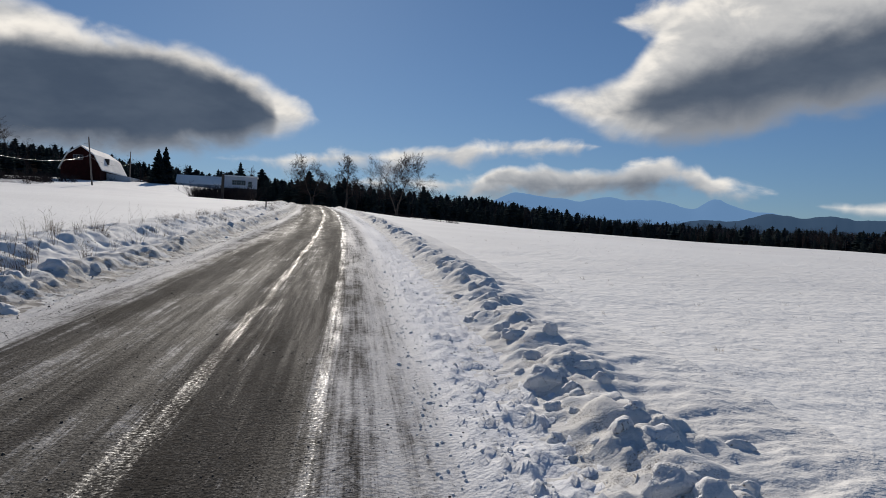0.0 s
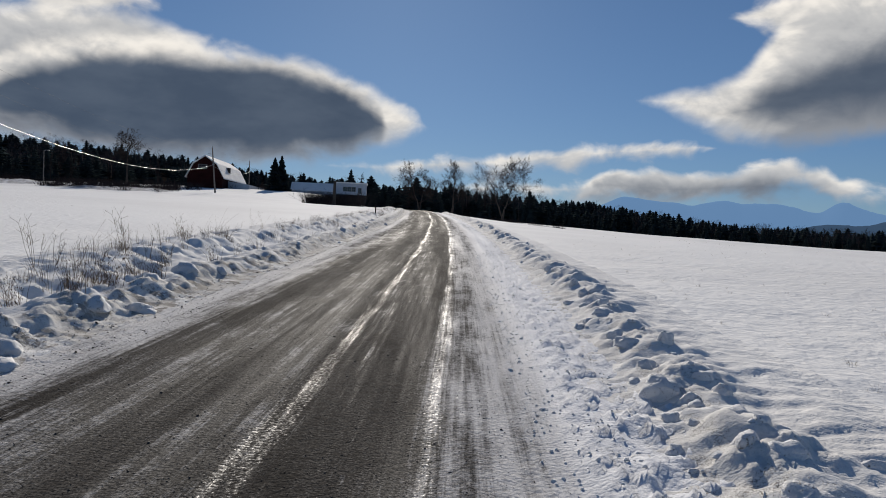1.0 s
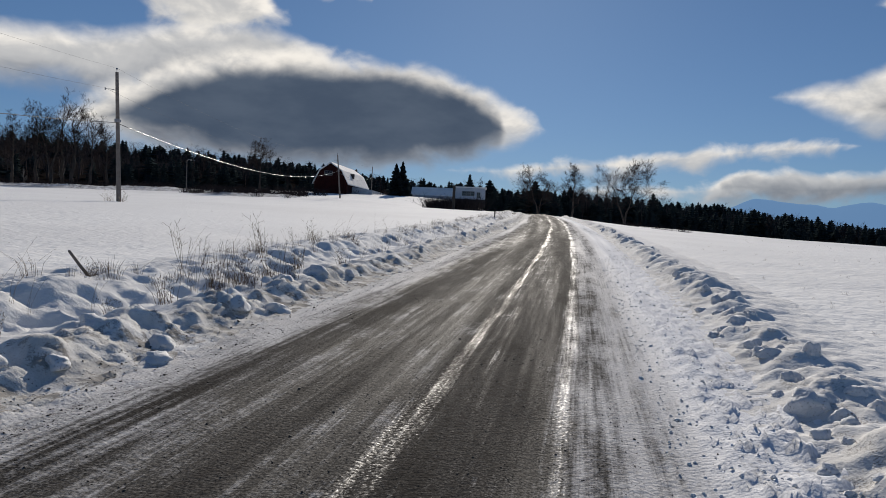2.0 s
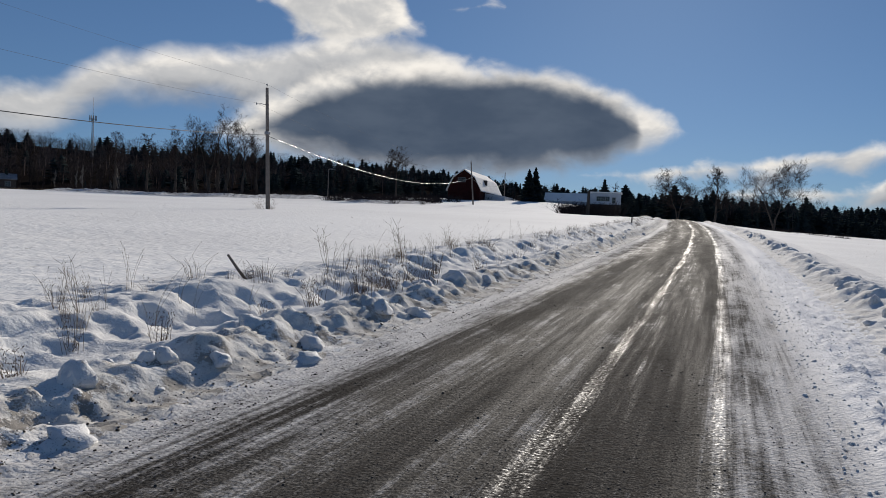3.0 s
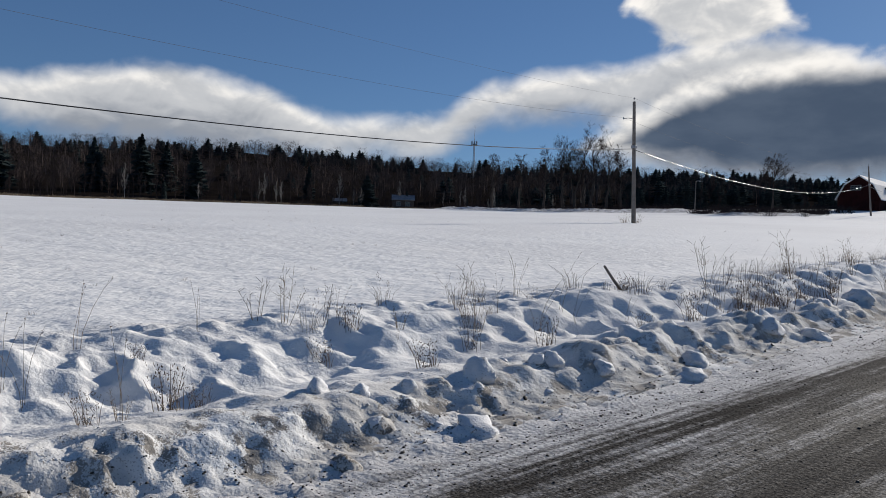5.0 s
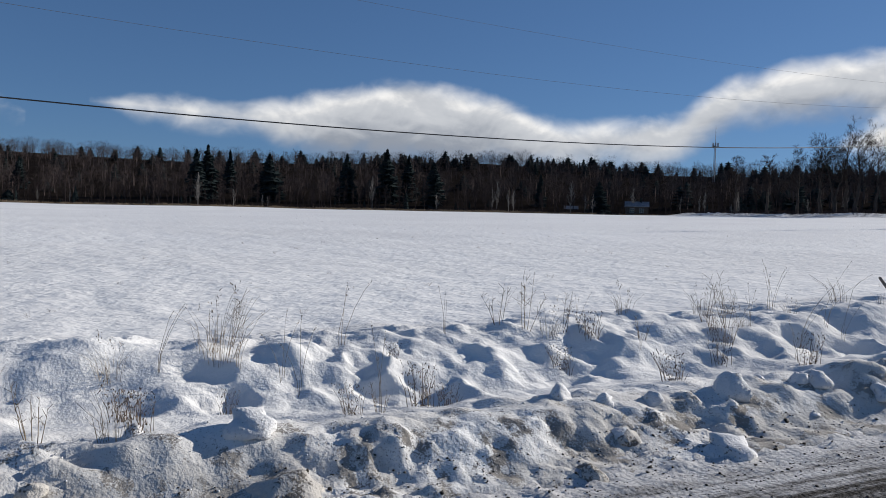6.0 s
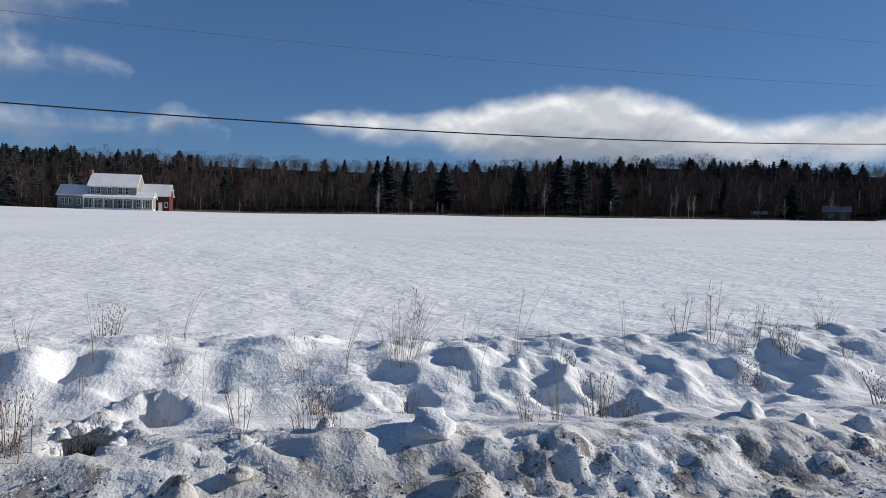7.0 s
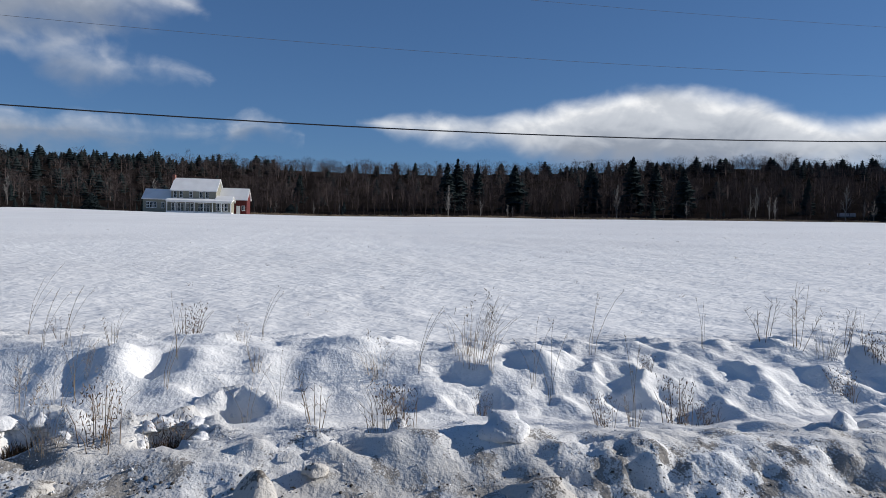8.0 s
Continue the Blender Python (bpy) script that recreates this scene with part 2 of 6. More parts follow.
def snow_material(name, grit=False):
    """Wind-packed snow; with grit: sand and gravel thrown up towards the carriageway (u from the road's axis)."""
    m, nt, b = material(name, 0.9, 0.0, 0.06)
    vec = nt.nodes.new("ShaderNodeNewGeometry").outputs["Position"]
    big = noise_fac(nt, 0.35, 3, 0.5, vec)
    tone = mixc(nt, smooth(nt, big, 0.3, 0.7), (0.75, 0.735, 0.708), (0.84, 0.828, 0.80))
    fine_ = noise_fac(nt, 28.0, 3, 0.6, vec)
    crumbs = noise_fac(nt, 7.0, 4, 0.6, vec)
    relief = calc(nt, "ADD", calc(nt, "MULTIPLY", fine_, 0.5), calc(nt, "MULTIPLY", crumbs, 1.4))
    if grit:
        uv = nt.nodes.new("ShaderNodeUVMap")
        uv.uv_map = "track"
        u = node(nt, "ShaderNodeSeparateXYZ", Vector=uv.outputs[0]).outputs[0]
        near = calc(nt, "MULTIPLY", calc(nt, "SUBTRACT", 1.0, smooth(nt, calc(nt, "ABSOLUTE", u), 3.0, 4.3)), calc(nt, "SUBTRACT", 1.0, calc(nt, "MULTIPLY", smooth(nt, u, -1.0, 1.0), 0.5)))
        speck = noise_fac(nt, 85.0, 4, 0.65, vec)
        patch = noise_fac(nt, 3.4, 4, 0.65, vec)
        amount = calc(nt, "ADD", calc(nt, "MULTIPLY", near, 0.085), calc(nt, "MULTIPLY", smooth(nt, patch, 0.48, 0.62), calc(nt, "MULTIPLY", near, 0.24)))
        hit = smooth(nt, calc(nt, "ADD", speck, amount), 0.66, 0.73)
        tone = mixc(nt, calc(nt, "MULTIPLY", hit, 0.85), tone, (0.10, 0.085, 0.07))
        stain = calc(nt, "MULTIPLY", smooth(nt, calc(nt, "ADD", patch, calc(nt, "MULTIPLY", near, 0.16)), 0.66, 0.90), 0.32)
        tone = mixc(nt, stain, tone, (0.34, 0.30, 0.25))
        tone = mixc(nt, calc(nt, "MULTIPLY", near, calc(nt, "MULTIPLY", smooth(nt, noise_fac(nt, 1.6, 4, 0.65, vec), 0.32, 0.60), 0.62)), tone, (0.41, 0.38, 0.335))
    nt.links.new(tone, b.inputs["Base Color"])
    bump(nt, b, relief, 0.62, 0.017)
    if grit:
        # towards the field the wind ripples begin
        out_there = calc(nt, "MULTIPLY", smooth(nt, calc(nt, "ADD", calc(nt, "ABSOLUTE", u), calc(nt, "MULTIPLY", smooth(nt, u, -1.0, 1.0), 1.3)), 4.9, 5.9), 0.62)
        ripple = node(nt, "ShaderNodeBump", Strength=out_there, Distance=0.11, Height=field_ripples(nt, vec))
        grainy = b.inputs["Normal"].links[0].from_node
        nt.links.new(ripple.outputs[0], grainy.inputs["Normal"])
    return m


def field_material():
    m, nt, b = material("field_snow", 0.9, 0.0, 0.06)
    vec = nt.nodes.new("ShaderNodeNewGeometry").outputs["Position"]
    mp = node(nt, "ShaderNodeMapping", Vector=vec)
    mp.inputs["Scale"].default_value = (1.35, 0.95, 1.0)
    big = noise_fac(nt, 0.09, 4, 0.55, vec)
    tone = mixc(nt, smooth(nt, big, 0.3, 0.7), (0.84, 0.825, 0.795), (0.905, 0.892, 0.86))
    # stubble that pokes through here and there
    spots = noise_fac(nt, 2.2, 3, 0.6, mp.outputs[0])
    nt.links.new(mixc(nt, calc(nt, "MULTIPLY", smooth(nt, spots, 0.70, 0.78), 0.55), tone, (0.26, 0.22, 0.16)), b.inputs["Base Color"])
    bump(nt, b, field_ripples(nt, vec), 0.62, 0.11)
    return m


def road_material():
    """Frozen gravel: dark wheel lanes, ribbons of wet ice, packed snow towards the shoulder."""
    m, nt, b = material("frozen_gravel", 0.6, 0.0, 0.4)
    uv = nt.nodes.new("ShaderNodeUVMap")
    uv.uv_map = "track"
    long = node(nt, "ShaderNodeMapping", Vector=uv.outputs[0])
    long.inputs["Scale"].default_value = (1.0, 0.03, 1.0)
    oval = node(nt, "ShaderNodeMapping", Vector=uv.outputs[0])
    oval.inputs["Scale"].default_value = (1.0, 0.3, 1.0)
    u = node(nt, "ShaderNodeSeparateXYZ", Vector=uv.outputs[0]).outputs[0]
    streak = noise_fac(nt, 3.0, 5, 0.62, long.outputs[0])
    sfine = noise_fac(nt, 14.0, 3, 0.6, long.outputs[0])
    blot = noise_fac(nt, 2.4, 5, 0.62, oval.outputs[0])
    lane = noise_fac(nt, 1.7, 2, 0.5, long.outputs[0])
    grain = noise_fac(nt, 62.0, 5, 0.7, uv.outputs[0])
    thread = node(nt, "ShaderNodeMapping", Vector=uv.outputs[0])
    thread.inputs["Scale"].default_value = (1.0, 0.012, 1.0)
    lines = noise_fac(nt, 26.0, 4, 0.65, thread.outputs[0])
    peb = node(nt, "ShaderNodeTexVoronoi", Vector=uv.outputs[0], Scale=30.0)
    # across the road: 0 at u = -3, 1 at u = +3
    wob = calc(nt, "ADD", u, calc(nt, "MULTIPLY", calc(nt, "SUBTRACT", streak, 0.5), 0.55))
    across = calc(nt, "DIVIDE", calc(nt, "ADD", wob, 3.0), 6.0)
    snowy = ramp(nt, across, [(0.03, grey(1.1)), (0.10, grey(0.84)), (0.15, grey(0.48)), (0.20, grey(0.20)), (0.26, grey(0.16)), (0.32, grey(0.06)), (0.38, grey(0.0)), (0.43, grey(-0.05)), (0.485, grey(0.24)), (0.525, grey(0.06)),
                              (0.55, grey(0.10)), (0.59, grey(0.0)), (0.645, grey(0.02)), (0.668, grey(0.46)), (0.70, grey(0.64)), (0.735, grey(0.66)), (0.76, grey(0.90)), (0.785, grey(0.78)), (0.81, grey(0.96)), (0.845, grey(1.1)), (1.0, grey(1.2))])
    clump = noise_fac(nt, 13.0, 5, 0.65, uv.outputs[0])
    vary = calc(nt, "MULTIPLY", calc(nt, "SUBTRACT", calc(nt, "ADD", clump, grain), 1.0), 0.95)
    vary = calc(nt, "ADD", vary, calc(nt, "MULTIPLY", calc(nt, "SUBTRACT", sfine, 0.5), 0.65))
    vary = calc(nt, "ADD", vary, calc(nt, "MULTIPLY", calc(nt, "SUBTRACT", lane, 0.5), 1.5))
    vary = calc(nt, "ADD", vary, calc(nt, "MULTIPLY", calc(nt, "SUBTRACT", lines, 0.5), 0.95))
    vary = calc(nt, "ADD", vary, calc(nt, "MULTIPLY", calc(nt, "SUBTRACT", blot, 0.5), 1.5))
    cover_ = smooth(nt, calc(nt, "ADD", snowy, vary), 0.15, 1.02)
    dirt = mixc(nt, smooth(nt, grain, 0.35, 0.65), (0.013, 0.0120, 0.0106), (0.098, 0.090, 0.082))
    dirt = mixc(nt, calc(nt, "MULTIPLY", smooth(nt, clump, 0.45, 0.60), 0.55), dirt, (0.046, 0.039, 0.033))
    damp = smooth(nt, calc(nt, "ADD", noise_fac(nt, 1.1, 5, 0.6, oval.outputs[0]), calc(nt, "MULTIPLY", calc(nt, "SUBTRACT", clump, 0.5), 0.5)), 0.46, 0.60)
    dirt = mixc(nt, calc(nt, "MULTIPLY", damp, 0.62), dirt, (0.020, 0.017, 0.0145))
    specks = calc(nt, "MULTIPLY", smooth(nt, noise_fac(nt, 75.0, 3, 0.65, uv.outputs[0]), 0.57, 0.66), smooth(nt, calc(nt, "SUBTRACT", 1.0, across), 0.12, 0.26))
    packed = mixc(nt, smooth(nt, across, 0.78, 0.88), (0.60, 0.585, 0.57), (0.82, 0.82, 0.825))
    tone = mixc(nt, cover_, dirt, packed)
    tone = mixc(nt, calc(nt, "MULTIPLY", specks, 0.75), tone, (0.05, 0.043, 0.036))
    nt.links.new(tone, b.inputs["Base Color"])
    # wet ice ribbons
    icy = ramp(nt, across, [(0.0, grey(0.0)), (0.20, grey(0.04)), (0.30, grey(0.06)), (0.38, grey(0.0)), (0.465, grey(0.06)), (0.478, grey(0.58)), (0.496, grey(0.58)), (0.510, grey(0.12)), (0.545, grey(0.26)), (0.59, grey(0.0)),
                            (0.655, grey(0.0)), (0.662, grey(0.54)), (0.688, grey(0.50)), (0.70, grey(0.18)), (0.735, grey(0.10)), (0.752, grey(0.26)), (0.77, grey(0.05)), (0.82, grey(0.0)), (1.0, grey(0.0))])
    patchy = noise_fac(nt, 34.0, 5, 0.75, uv.outputs[0])
    wet = calc(nt, "ADD", calc(nt, "MULTIPLY", calc(nt, "SUBTRACT", calc(nt, "ADD", sfine, blot), 1.0), 0.8), calc(nt, "MULTIPLY", calc(nt, "SUBTRACT", patchy, 0.5), 3.2))
    ice = smooth(nt, calc(nt, "ADD", icy, wet), 0.38, 1.15)
    sheen = smooth(nt, calc(nt, "ADD", calc(nt, "MULTIPLY", lane, 0.6), calc(nt, "ADD", calc(nt, "MULTIPLY", sfine, 0.3), calc(nt, "MULTIPLY", grain, 0.5))), 0.62, 0.86)
    rough = calc(nt, "SUBTRACT", calc(nt, "SUBTRACT", 0.95, calc(nt, "MULTIPLY", sheen, 0.14)), calc(nt, "MULTIPLY", ice, 0.48))
    nt.links.new(rough, b.inputs["Roughness"])
    nt.links.new(calc(nt, "ADD", calc(nt, "ADD", 0.02, calc(nt, "MULTIPLY", sheen, 0.11)), calc(nt, "MULTIPLY", ice, 0.42)), b.inputs["Specular IOR Level"])
    h = calc(nt, "ADD", calc(nt, "MULTIPLY", grain, 0.7), calc(nt, "MULTIPLY", peb.outputs["Distance"], -1.0))
    bump(nt, b, calc(nt, "ADD", calc(nt, "ADD", h, calc(nt, "MULTIPLY", clump, 0.35)), calc(nt, "MULTIPLY", lines, 0.5)), 0.62, 0.010)
    return m


SNOW = snow_material("bank_snow", grit=True)
CLEAN_SNOW = snow_material("fresh_snow")
FIELD = field_material()
ROAD = road_material()
BARK = mottled("bare_bark", (0.040, 0.034, 0.031), (0.090, 0.076, 0.066), 2.0, 0.95, 0.01, spec=0.05)
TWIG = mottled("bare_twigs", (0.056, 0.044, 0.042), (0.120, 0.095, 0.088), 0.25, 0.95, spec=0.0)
# dark copy of the twigs: shade of wood edge and backlit crowns in the colour
DARK_TWIG = mottled("shaded_dark_twigs", (0.022, 0.018, 0.019), (0.056, 0.045, 0.042), 0.25, 0.95, spec=0.0)
BIRCH = mottled("pale_birch_bark", (0.24, 0.225, 0.21), (0.11, 0.10, 0.09), 1.6, 0.8)
NEEDLES = mottled("spruce_needles", (0.015, 0.022, 0.025), (0.034, 0.044, 0.042), 0.4, 0.95, spec=0.0)
DRY = mottled("dry_stalks", (0.16, 0.115, 0.07), (0.30, 0.23, 0.15), 6.0, 0.85)
DRY_DARK = mottled("dead_seed_heads", (0.085, 0.058, 0.040), (0.19, 0.135, 0.088), 9.0, 0.9)
# dead grass of the hollows, its brown darkened with the shade inside the holes
MATTED = mottled("shaded_matted_grass", (0.022, 0.014, 0.008), (0.095, 0.062, 0.036), 14.0, 0.9)
POLE_WOOD = mottled("weathered_pole", (0.13, 0.11, 0.095), (0.24, 0.21, 0.185), 3.0, 0.85, 0.01)
IRON = mottled("grey_steel", (0.22, 0.22, 0.23), (0.34, 0.34, 0.35), 3.0, 0.5, metal=0.7)
WIRE = mottled("dull_wire", (0.10, 0.10, 0.105), (0.16, 0.16, 0.165), 4.0, 0.8, spec=0.1)
CABLE = mottled("black_cable", (0.012, 0.012, 0.013), (0.03, 0.03, 0.03), 4.0, 0.30, spec=0.30)
STONE = mottled("gravel_stone", (0.022, 0.018, 0.015), (0.085, 0.072, 0.060), 9.0, 0.75, 0.004)
# darker red for the barn: the shade of its backlit side is in it
BARN_RED = mottled("shaded_barn_red", (0.020, 0.006, 0.0055), (0.038, 0.009, 0.008), 0.9, 0.85, spec=0.1)
RED = mottled("red_barn_boards", (0.060, 0.009, 0.008), (0.11, 0.016, 0.014), 0.9, 0.75)
RUBBLE = mottled("snowy_rubble", (0.80, 0.80, 0.81), (0.20, 0.18, 0.165), 0.9, 0.9, 0.05, spec=0.05, fine_scale=2.6)
ROOF_SNOW = CLEAN_SNOW


# ---- building blocks ----
def array_object(name, co, faces, mat, smooth_=False, parent=None):
    """A mesh from numpy arrays: co (n, 3), faces (m, 3 or 4)."""
    co, faces = np.asarray(co, np.float32), np.asarray(faces, np.int32)
    k = faces.shape[1]
    me = bpy.data.meshes.new(name)
    me.vertices.add(len(co))
    me.vertices.foreach_set("co", co.ravel())
    me.loops.add(faces.size)
    me.loops.foreach_set("vertex_index", faces.ravel())
    me.polygons.add(len(faces))
    me.polygons.foreach_set("loop_start", np.arange(0, faces.size, k, dtype=np.int32))
    if smooth_:
        me.polygons.foreach_set("use_smooth", np.ones(len(faces), bool))
    me.update(calc_edges=True)
    me.validate()
    me.materials.append(mat)
    ob = new(name, me)
    if parent:
        ob.parent = parent
    return ob


def part(name, bm, mat, parent=None, label="", smooth_=False):
    me = bpy.data.meshes.new(name)
    bm.to_mesh(me)
    bm.free()
    me.materials.append(mat)
    if smooth_:
        me.polygons.foreach_set("use_smooth", [True] * len(me.polygons))
    ob = new(name, me)
    if parent:
        ob.parent = parent
    if label:
        ob["label"] = label
    return ob


def thing(name, m, label, category, group="", kind=""):
    ob = new(name)
    ob.empty_display_size = 0.2
    ob.matrix_world = m
    return tagged(ob, label, category, group, kind)


def add_box(bm, x0, y0, z0, x1, y1, z1, bevel=0.0):
    vs = [bm.verts.new(p) for p in ((x0, y0, z0), (x1, y0, z0), (x1, y1, z0), (x0, y1, z0), (x0, y0, z1), (x1, y0, z1), (x1, y1, z1), (x0, y1, z1))]
    fs = [bm.faces.new([vs[i] for i in f]) for f in ((3, 2, 1, 0), (4, 5, 6, 7), (0, 1, 5, 4), (1, 2, 6, 5), (2, 3, 7, 6), (3, 0, 4, 7))]
    if bevel:
        es = list({e for f in fs for e in f.edges})
        bmesh.ops.bevel(bm, geom=es, offset=bevel, segments=1, affect="EDGES")


def box(x0, y0, z0, x1, y1, z1, bevel=0.0):
    bm = bmesh.new()
    add_box(bm, x0, y0, z0, x1, y1, z1, bevel)
    return bm


def prism(profile, y0, y1):
    """A profile in x, z drawn out along y."""
    bm = bmesh.new()
    a = [bm.verts.new((x, y0, z)) for x, z in profile]
    b = [bm.verts.new((x, y1, z)) for x, z in profile]
    n = len(profile)
    bm.faces.new(a)
    bm.faces.new(b[::-1])
    for i in range(n):
        bm.faces.new((a[i], b[i], b[(i + 1) % n], a[(i + 1) % n]))
    bmesh.ops.recalc_face_normals(bm, faces=bm.faces)
    return bm


def add_tube(bm, pts, radii, sides=6):
    """A tapered tube along points."""
    rings = []
    for i, p in enumerate(pts):
        p = Vector(p)
        d = (Vector(pts[min(i + 1, len(pts) - 1)]) - Vector(pts[max(i - 1, 0)])).normalized()
        a = d.orthogonal().normalized()
        c = d.cross(a)
        r = radii[i]
        rings.append([bm.verts.new(p + (a * math.cos(k * 2 * math.pi / sides) + c * math.sin(k * 2 * math.pi / sides)) * r) for k in range(sides)])
    for r0, r1 in zip(rings, rings[1:]):
        for k in range(sides):
            bm.faces.new((r0[k], r0[(k + 1) % sides], r1[(k + 1) % sides], r1[k]))
    bm.faces.new(rings[0][::-1])
    bm.faces.new(rings[-1])


# ---- the lie of the land ----
def hashed(ix, iy, seed):
    h = (ix.astype(np.int64) * 374761393 + iy.astype(np.int64) * 668265263 + seed * 2147483647) & 0x7FFFFFFF
    h = ((h ^ (h >> 13)) * 1274126177) & 0x7FFFFFFF
    return ((h ^ (h >> 16)) & 0xFFFF) / 65535.0


def gnoise(x, y, seed=0):
    """Gradient noise, about -1 to 1."""
    x, y = np.asarray(x, float), np.asarray(y, float)
    ix, iy = np.floor(x), np.floor(y)
    fx, fy = x - ix, y - iy
    sx, sy = fx * fx * fx * (fx * (fx * 6 - 15) + 10), fy * fy * fy * (fy * (fy * 6 - 15) + 10)

    def corner(dx, dy):
        a = hashed(ix + dx, iy + dy, seed) * 2 * np.pi
        return np.cos(a) * (fx - dx) + np.sin(a) * (fy - dy)
    n0 = corner(0, 0) * (1 - sx) + corner(1, 0) * sx
    n1 = corner(0, 1) * (1 - sx) + corner(1, 1) * sx
    return (n0 * (1 - sy) + n1 * sy) * 1.5


def fbm(x, y, seed=0, octaves=4, gain=0.5):
    t, a, f = 0.0, 1.0, 1.0
    for o in range(octaves):
        t = t + a * gnoise(x * f, y * f, seed + o * 17)
        a, f = a * gain, f * 2.03
    return t


def sstep(v, lo, hi):
    k = np.clip((v - lo) / (hi - lo), 0, 1)
    return k * k * (3 - 2 * k)


def axis(y):
    """x of the road's middle."""
    y = np.asarray(y, float)
    return -1.46 + 0.092 * np.clip(y, -80, 205) - 0.00041 * np.clip(y, 0, 205) ** 2 - 0.004 * np.clip(y - 114, 0, 60) ** 2


# the woods round the fields: bearing, distance of their edge, steepness of their skyline, share of conifers at the edge
EDGE_B = [-62, -45, -33, -25, -17, -12, -8, -3, 2, 8, 16, 22, 30, 38, 45, 50, 60, 82, 104, 128]
EDGE_D = [280, 300, 310, 290, 260, 230, 205, 190, 235, 285, 262, 218, 200, 206, 228, 238, 236, 226, 240, 215]
SKYLINE = [0.013, 0.0135, 0.0145, 0.018, 0.038, 0.045, 0.048, 0.050, 0.053, 0.060, 0.077, 0.086, 0.089, 0.092, 0.092, 0.098, 0.105, 0.0905, 0.089, 0.083]
DARKNESS = [0.5, 0.6, 0.7, 0.85, 0.9, 0.9, 0.9, 0.9, 0.9, 0.85, 0.85, 0.7, 0.45, 0.35, 0.18, 0.08, 0.07, 0.08, 0.40, 0.7]
CANOPY, HILL = 11.0, 210.0


def wooded_hill(x, y, z):
    """The slope on which the woods climb from the fields' edge to the skyline."""
    bb, d = np.degrees(np.arctan2(-x - 0.45, y)), np.hypot(x + 0.45, y)
    edge, k = np.interp(bb, EDGE_B, EDGE_D), np.interp(bb, EDGE_B, SKYLINE)
    top = 1.55 + k * (edge + HILL) - 0.72 * CANOPY
    climb = np.clip((d - edge - 12) / (HILL - 12), 0, 1)
    inside = sstep(bb, -75, -60) * (1 - sstep(bb, 126, 140))
    return inside * (top - z) * climb ** 1.15 * (1 - 0.6 * sstep(d, edge + HILL, edge + HILL * 4))


def land(x, y):
    """Height of the ground, without banks and ripples."""
    x, y = np.asarray(x, float), np.asarray(y, float)
    up = np.where(y > 0, y - 2.5 * (1 - np.exp(-np.maximum(y, 0) / 2.5)), 0.25 * y)
    rate = 0.0355 - 0.0155 * np.clip(-x / 175, 0, 1)
    far = np.clip(up, -60, 190)
    z = rate * far + 0.0205 * np.clip(-x, 0, 230)
    z = z - 7.5 * (1 - np.exp(-np.maximum(x - 4, 0) / 55)) * sstep(y, 0, 130)
    z = z - 0.055 * np.maximum(y - 114, 0) * np.exp(-((x - 4) / 24) ** 2) * np.exp(-np.maximum(y - 150, 0) / 60)
    z = z + 0.031 * np.clip(y - 125, 0, 90) * sstep(-x, 2, 22) * (1 - sstep(-x, 70, 130))
    z = z - 0.02 * np.clip(x - 60, 0, 400) * sstep(np.hypot(x, y), 150, 400)
    return z + wooded_hill(x, y, z)


def ground_z(x, y):
    return float(land(x, y))


def sheet(xs, ys, zfun, name, mat, track=False):
    """A height field over a grid. xs: columns (or offsets from the road's middle), ys: rows."""
    gx, gy = np.meshgrid(xs, ys)
    u = gx.copy()
    if track:
        gx = gx + axis(gy)
    gz = zfun(gx, gy, u)
    co = np.stack([gx.ravel(), gy.ravel(), gz.ravel()], 1)
    n, m = len(ys), len(xs)
    i = np.arange((n - 1) * (m - 1))
    r, c = i // (m - 1), i % (m - 1)
    a = r * m + c
    faces = np.stack([a, a + 1, a + m + 1, a + m], 1)
    ob = array_object(name, co, faces, mat, True)
    if track:
        layer = ob.data.uv_layers.new(name="track")
        uv = np.stack([u.ravel(), gy.ravel()], 1)[faces.ravel()].astype(np.float32)
        layer.data.foreach_set("uv", uv.ravel())
    return ob


def graded(start, stop, first, growth, biggest):
    """Steps that grow with the distance from the start."""
    v, out_ = 0.0, [start]
    sgn = 1 if stop > start else -1
    step = first
    while v < abs(stop - start):
        v += step
        out_.append(start + sgn * min(v, abs(stop - start)))
        step = min(step * growth, biggest)
    return out_


# ---- structure: ground, road, banks ----
LEFT_EDGE, RIGHT_EDGE = -2.85, 2.75      # the carriageway with its snowy shoulder, from the road's middle


def corridor(x, y):
    u = x - axis(y)
    return sstep(u, -6.5, -5.9) * (1 - sstep(u, 4.0, 4.7)), u


def field_level(u):
    """The fields lie a little above the carriageway near the ditch."""
    return 0.30 * (1 - sstep(u, -5.2, -4.4)) + 0.15 * sstep(u, 2.6, 4.4)


def ripples(x, y):
    d = np.hypot(x, y)
    w = np.exp(-d / 60)
    return w * (0.030 * fbm(x * 1.1, y * 1.5, 5, 3) + 0.05 * fbm(x * 0.18, y * 0.25, 9, 2)) + 0.25 * fbm(x * 0.02, y * 0.02, 3, 2) * sstep(d, 30, 120)


def ground_height(x, y, u):
    inside, uu = corridor(x, y)
    return land(x, y) + field_level(uu) + ripples(x, y) * (1 - inside) - 0.35 * inside * sstep(170 - y, 0, 40)


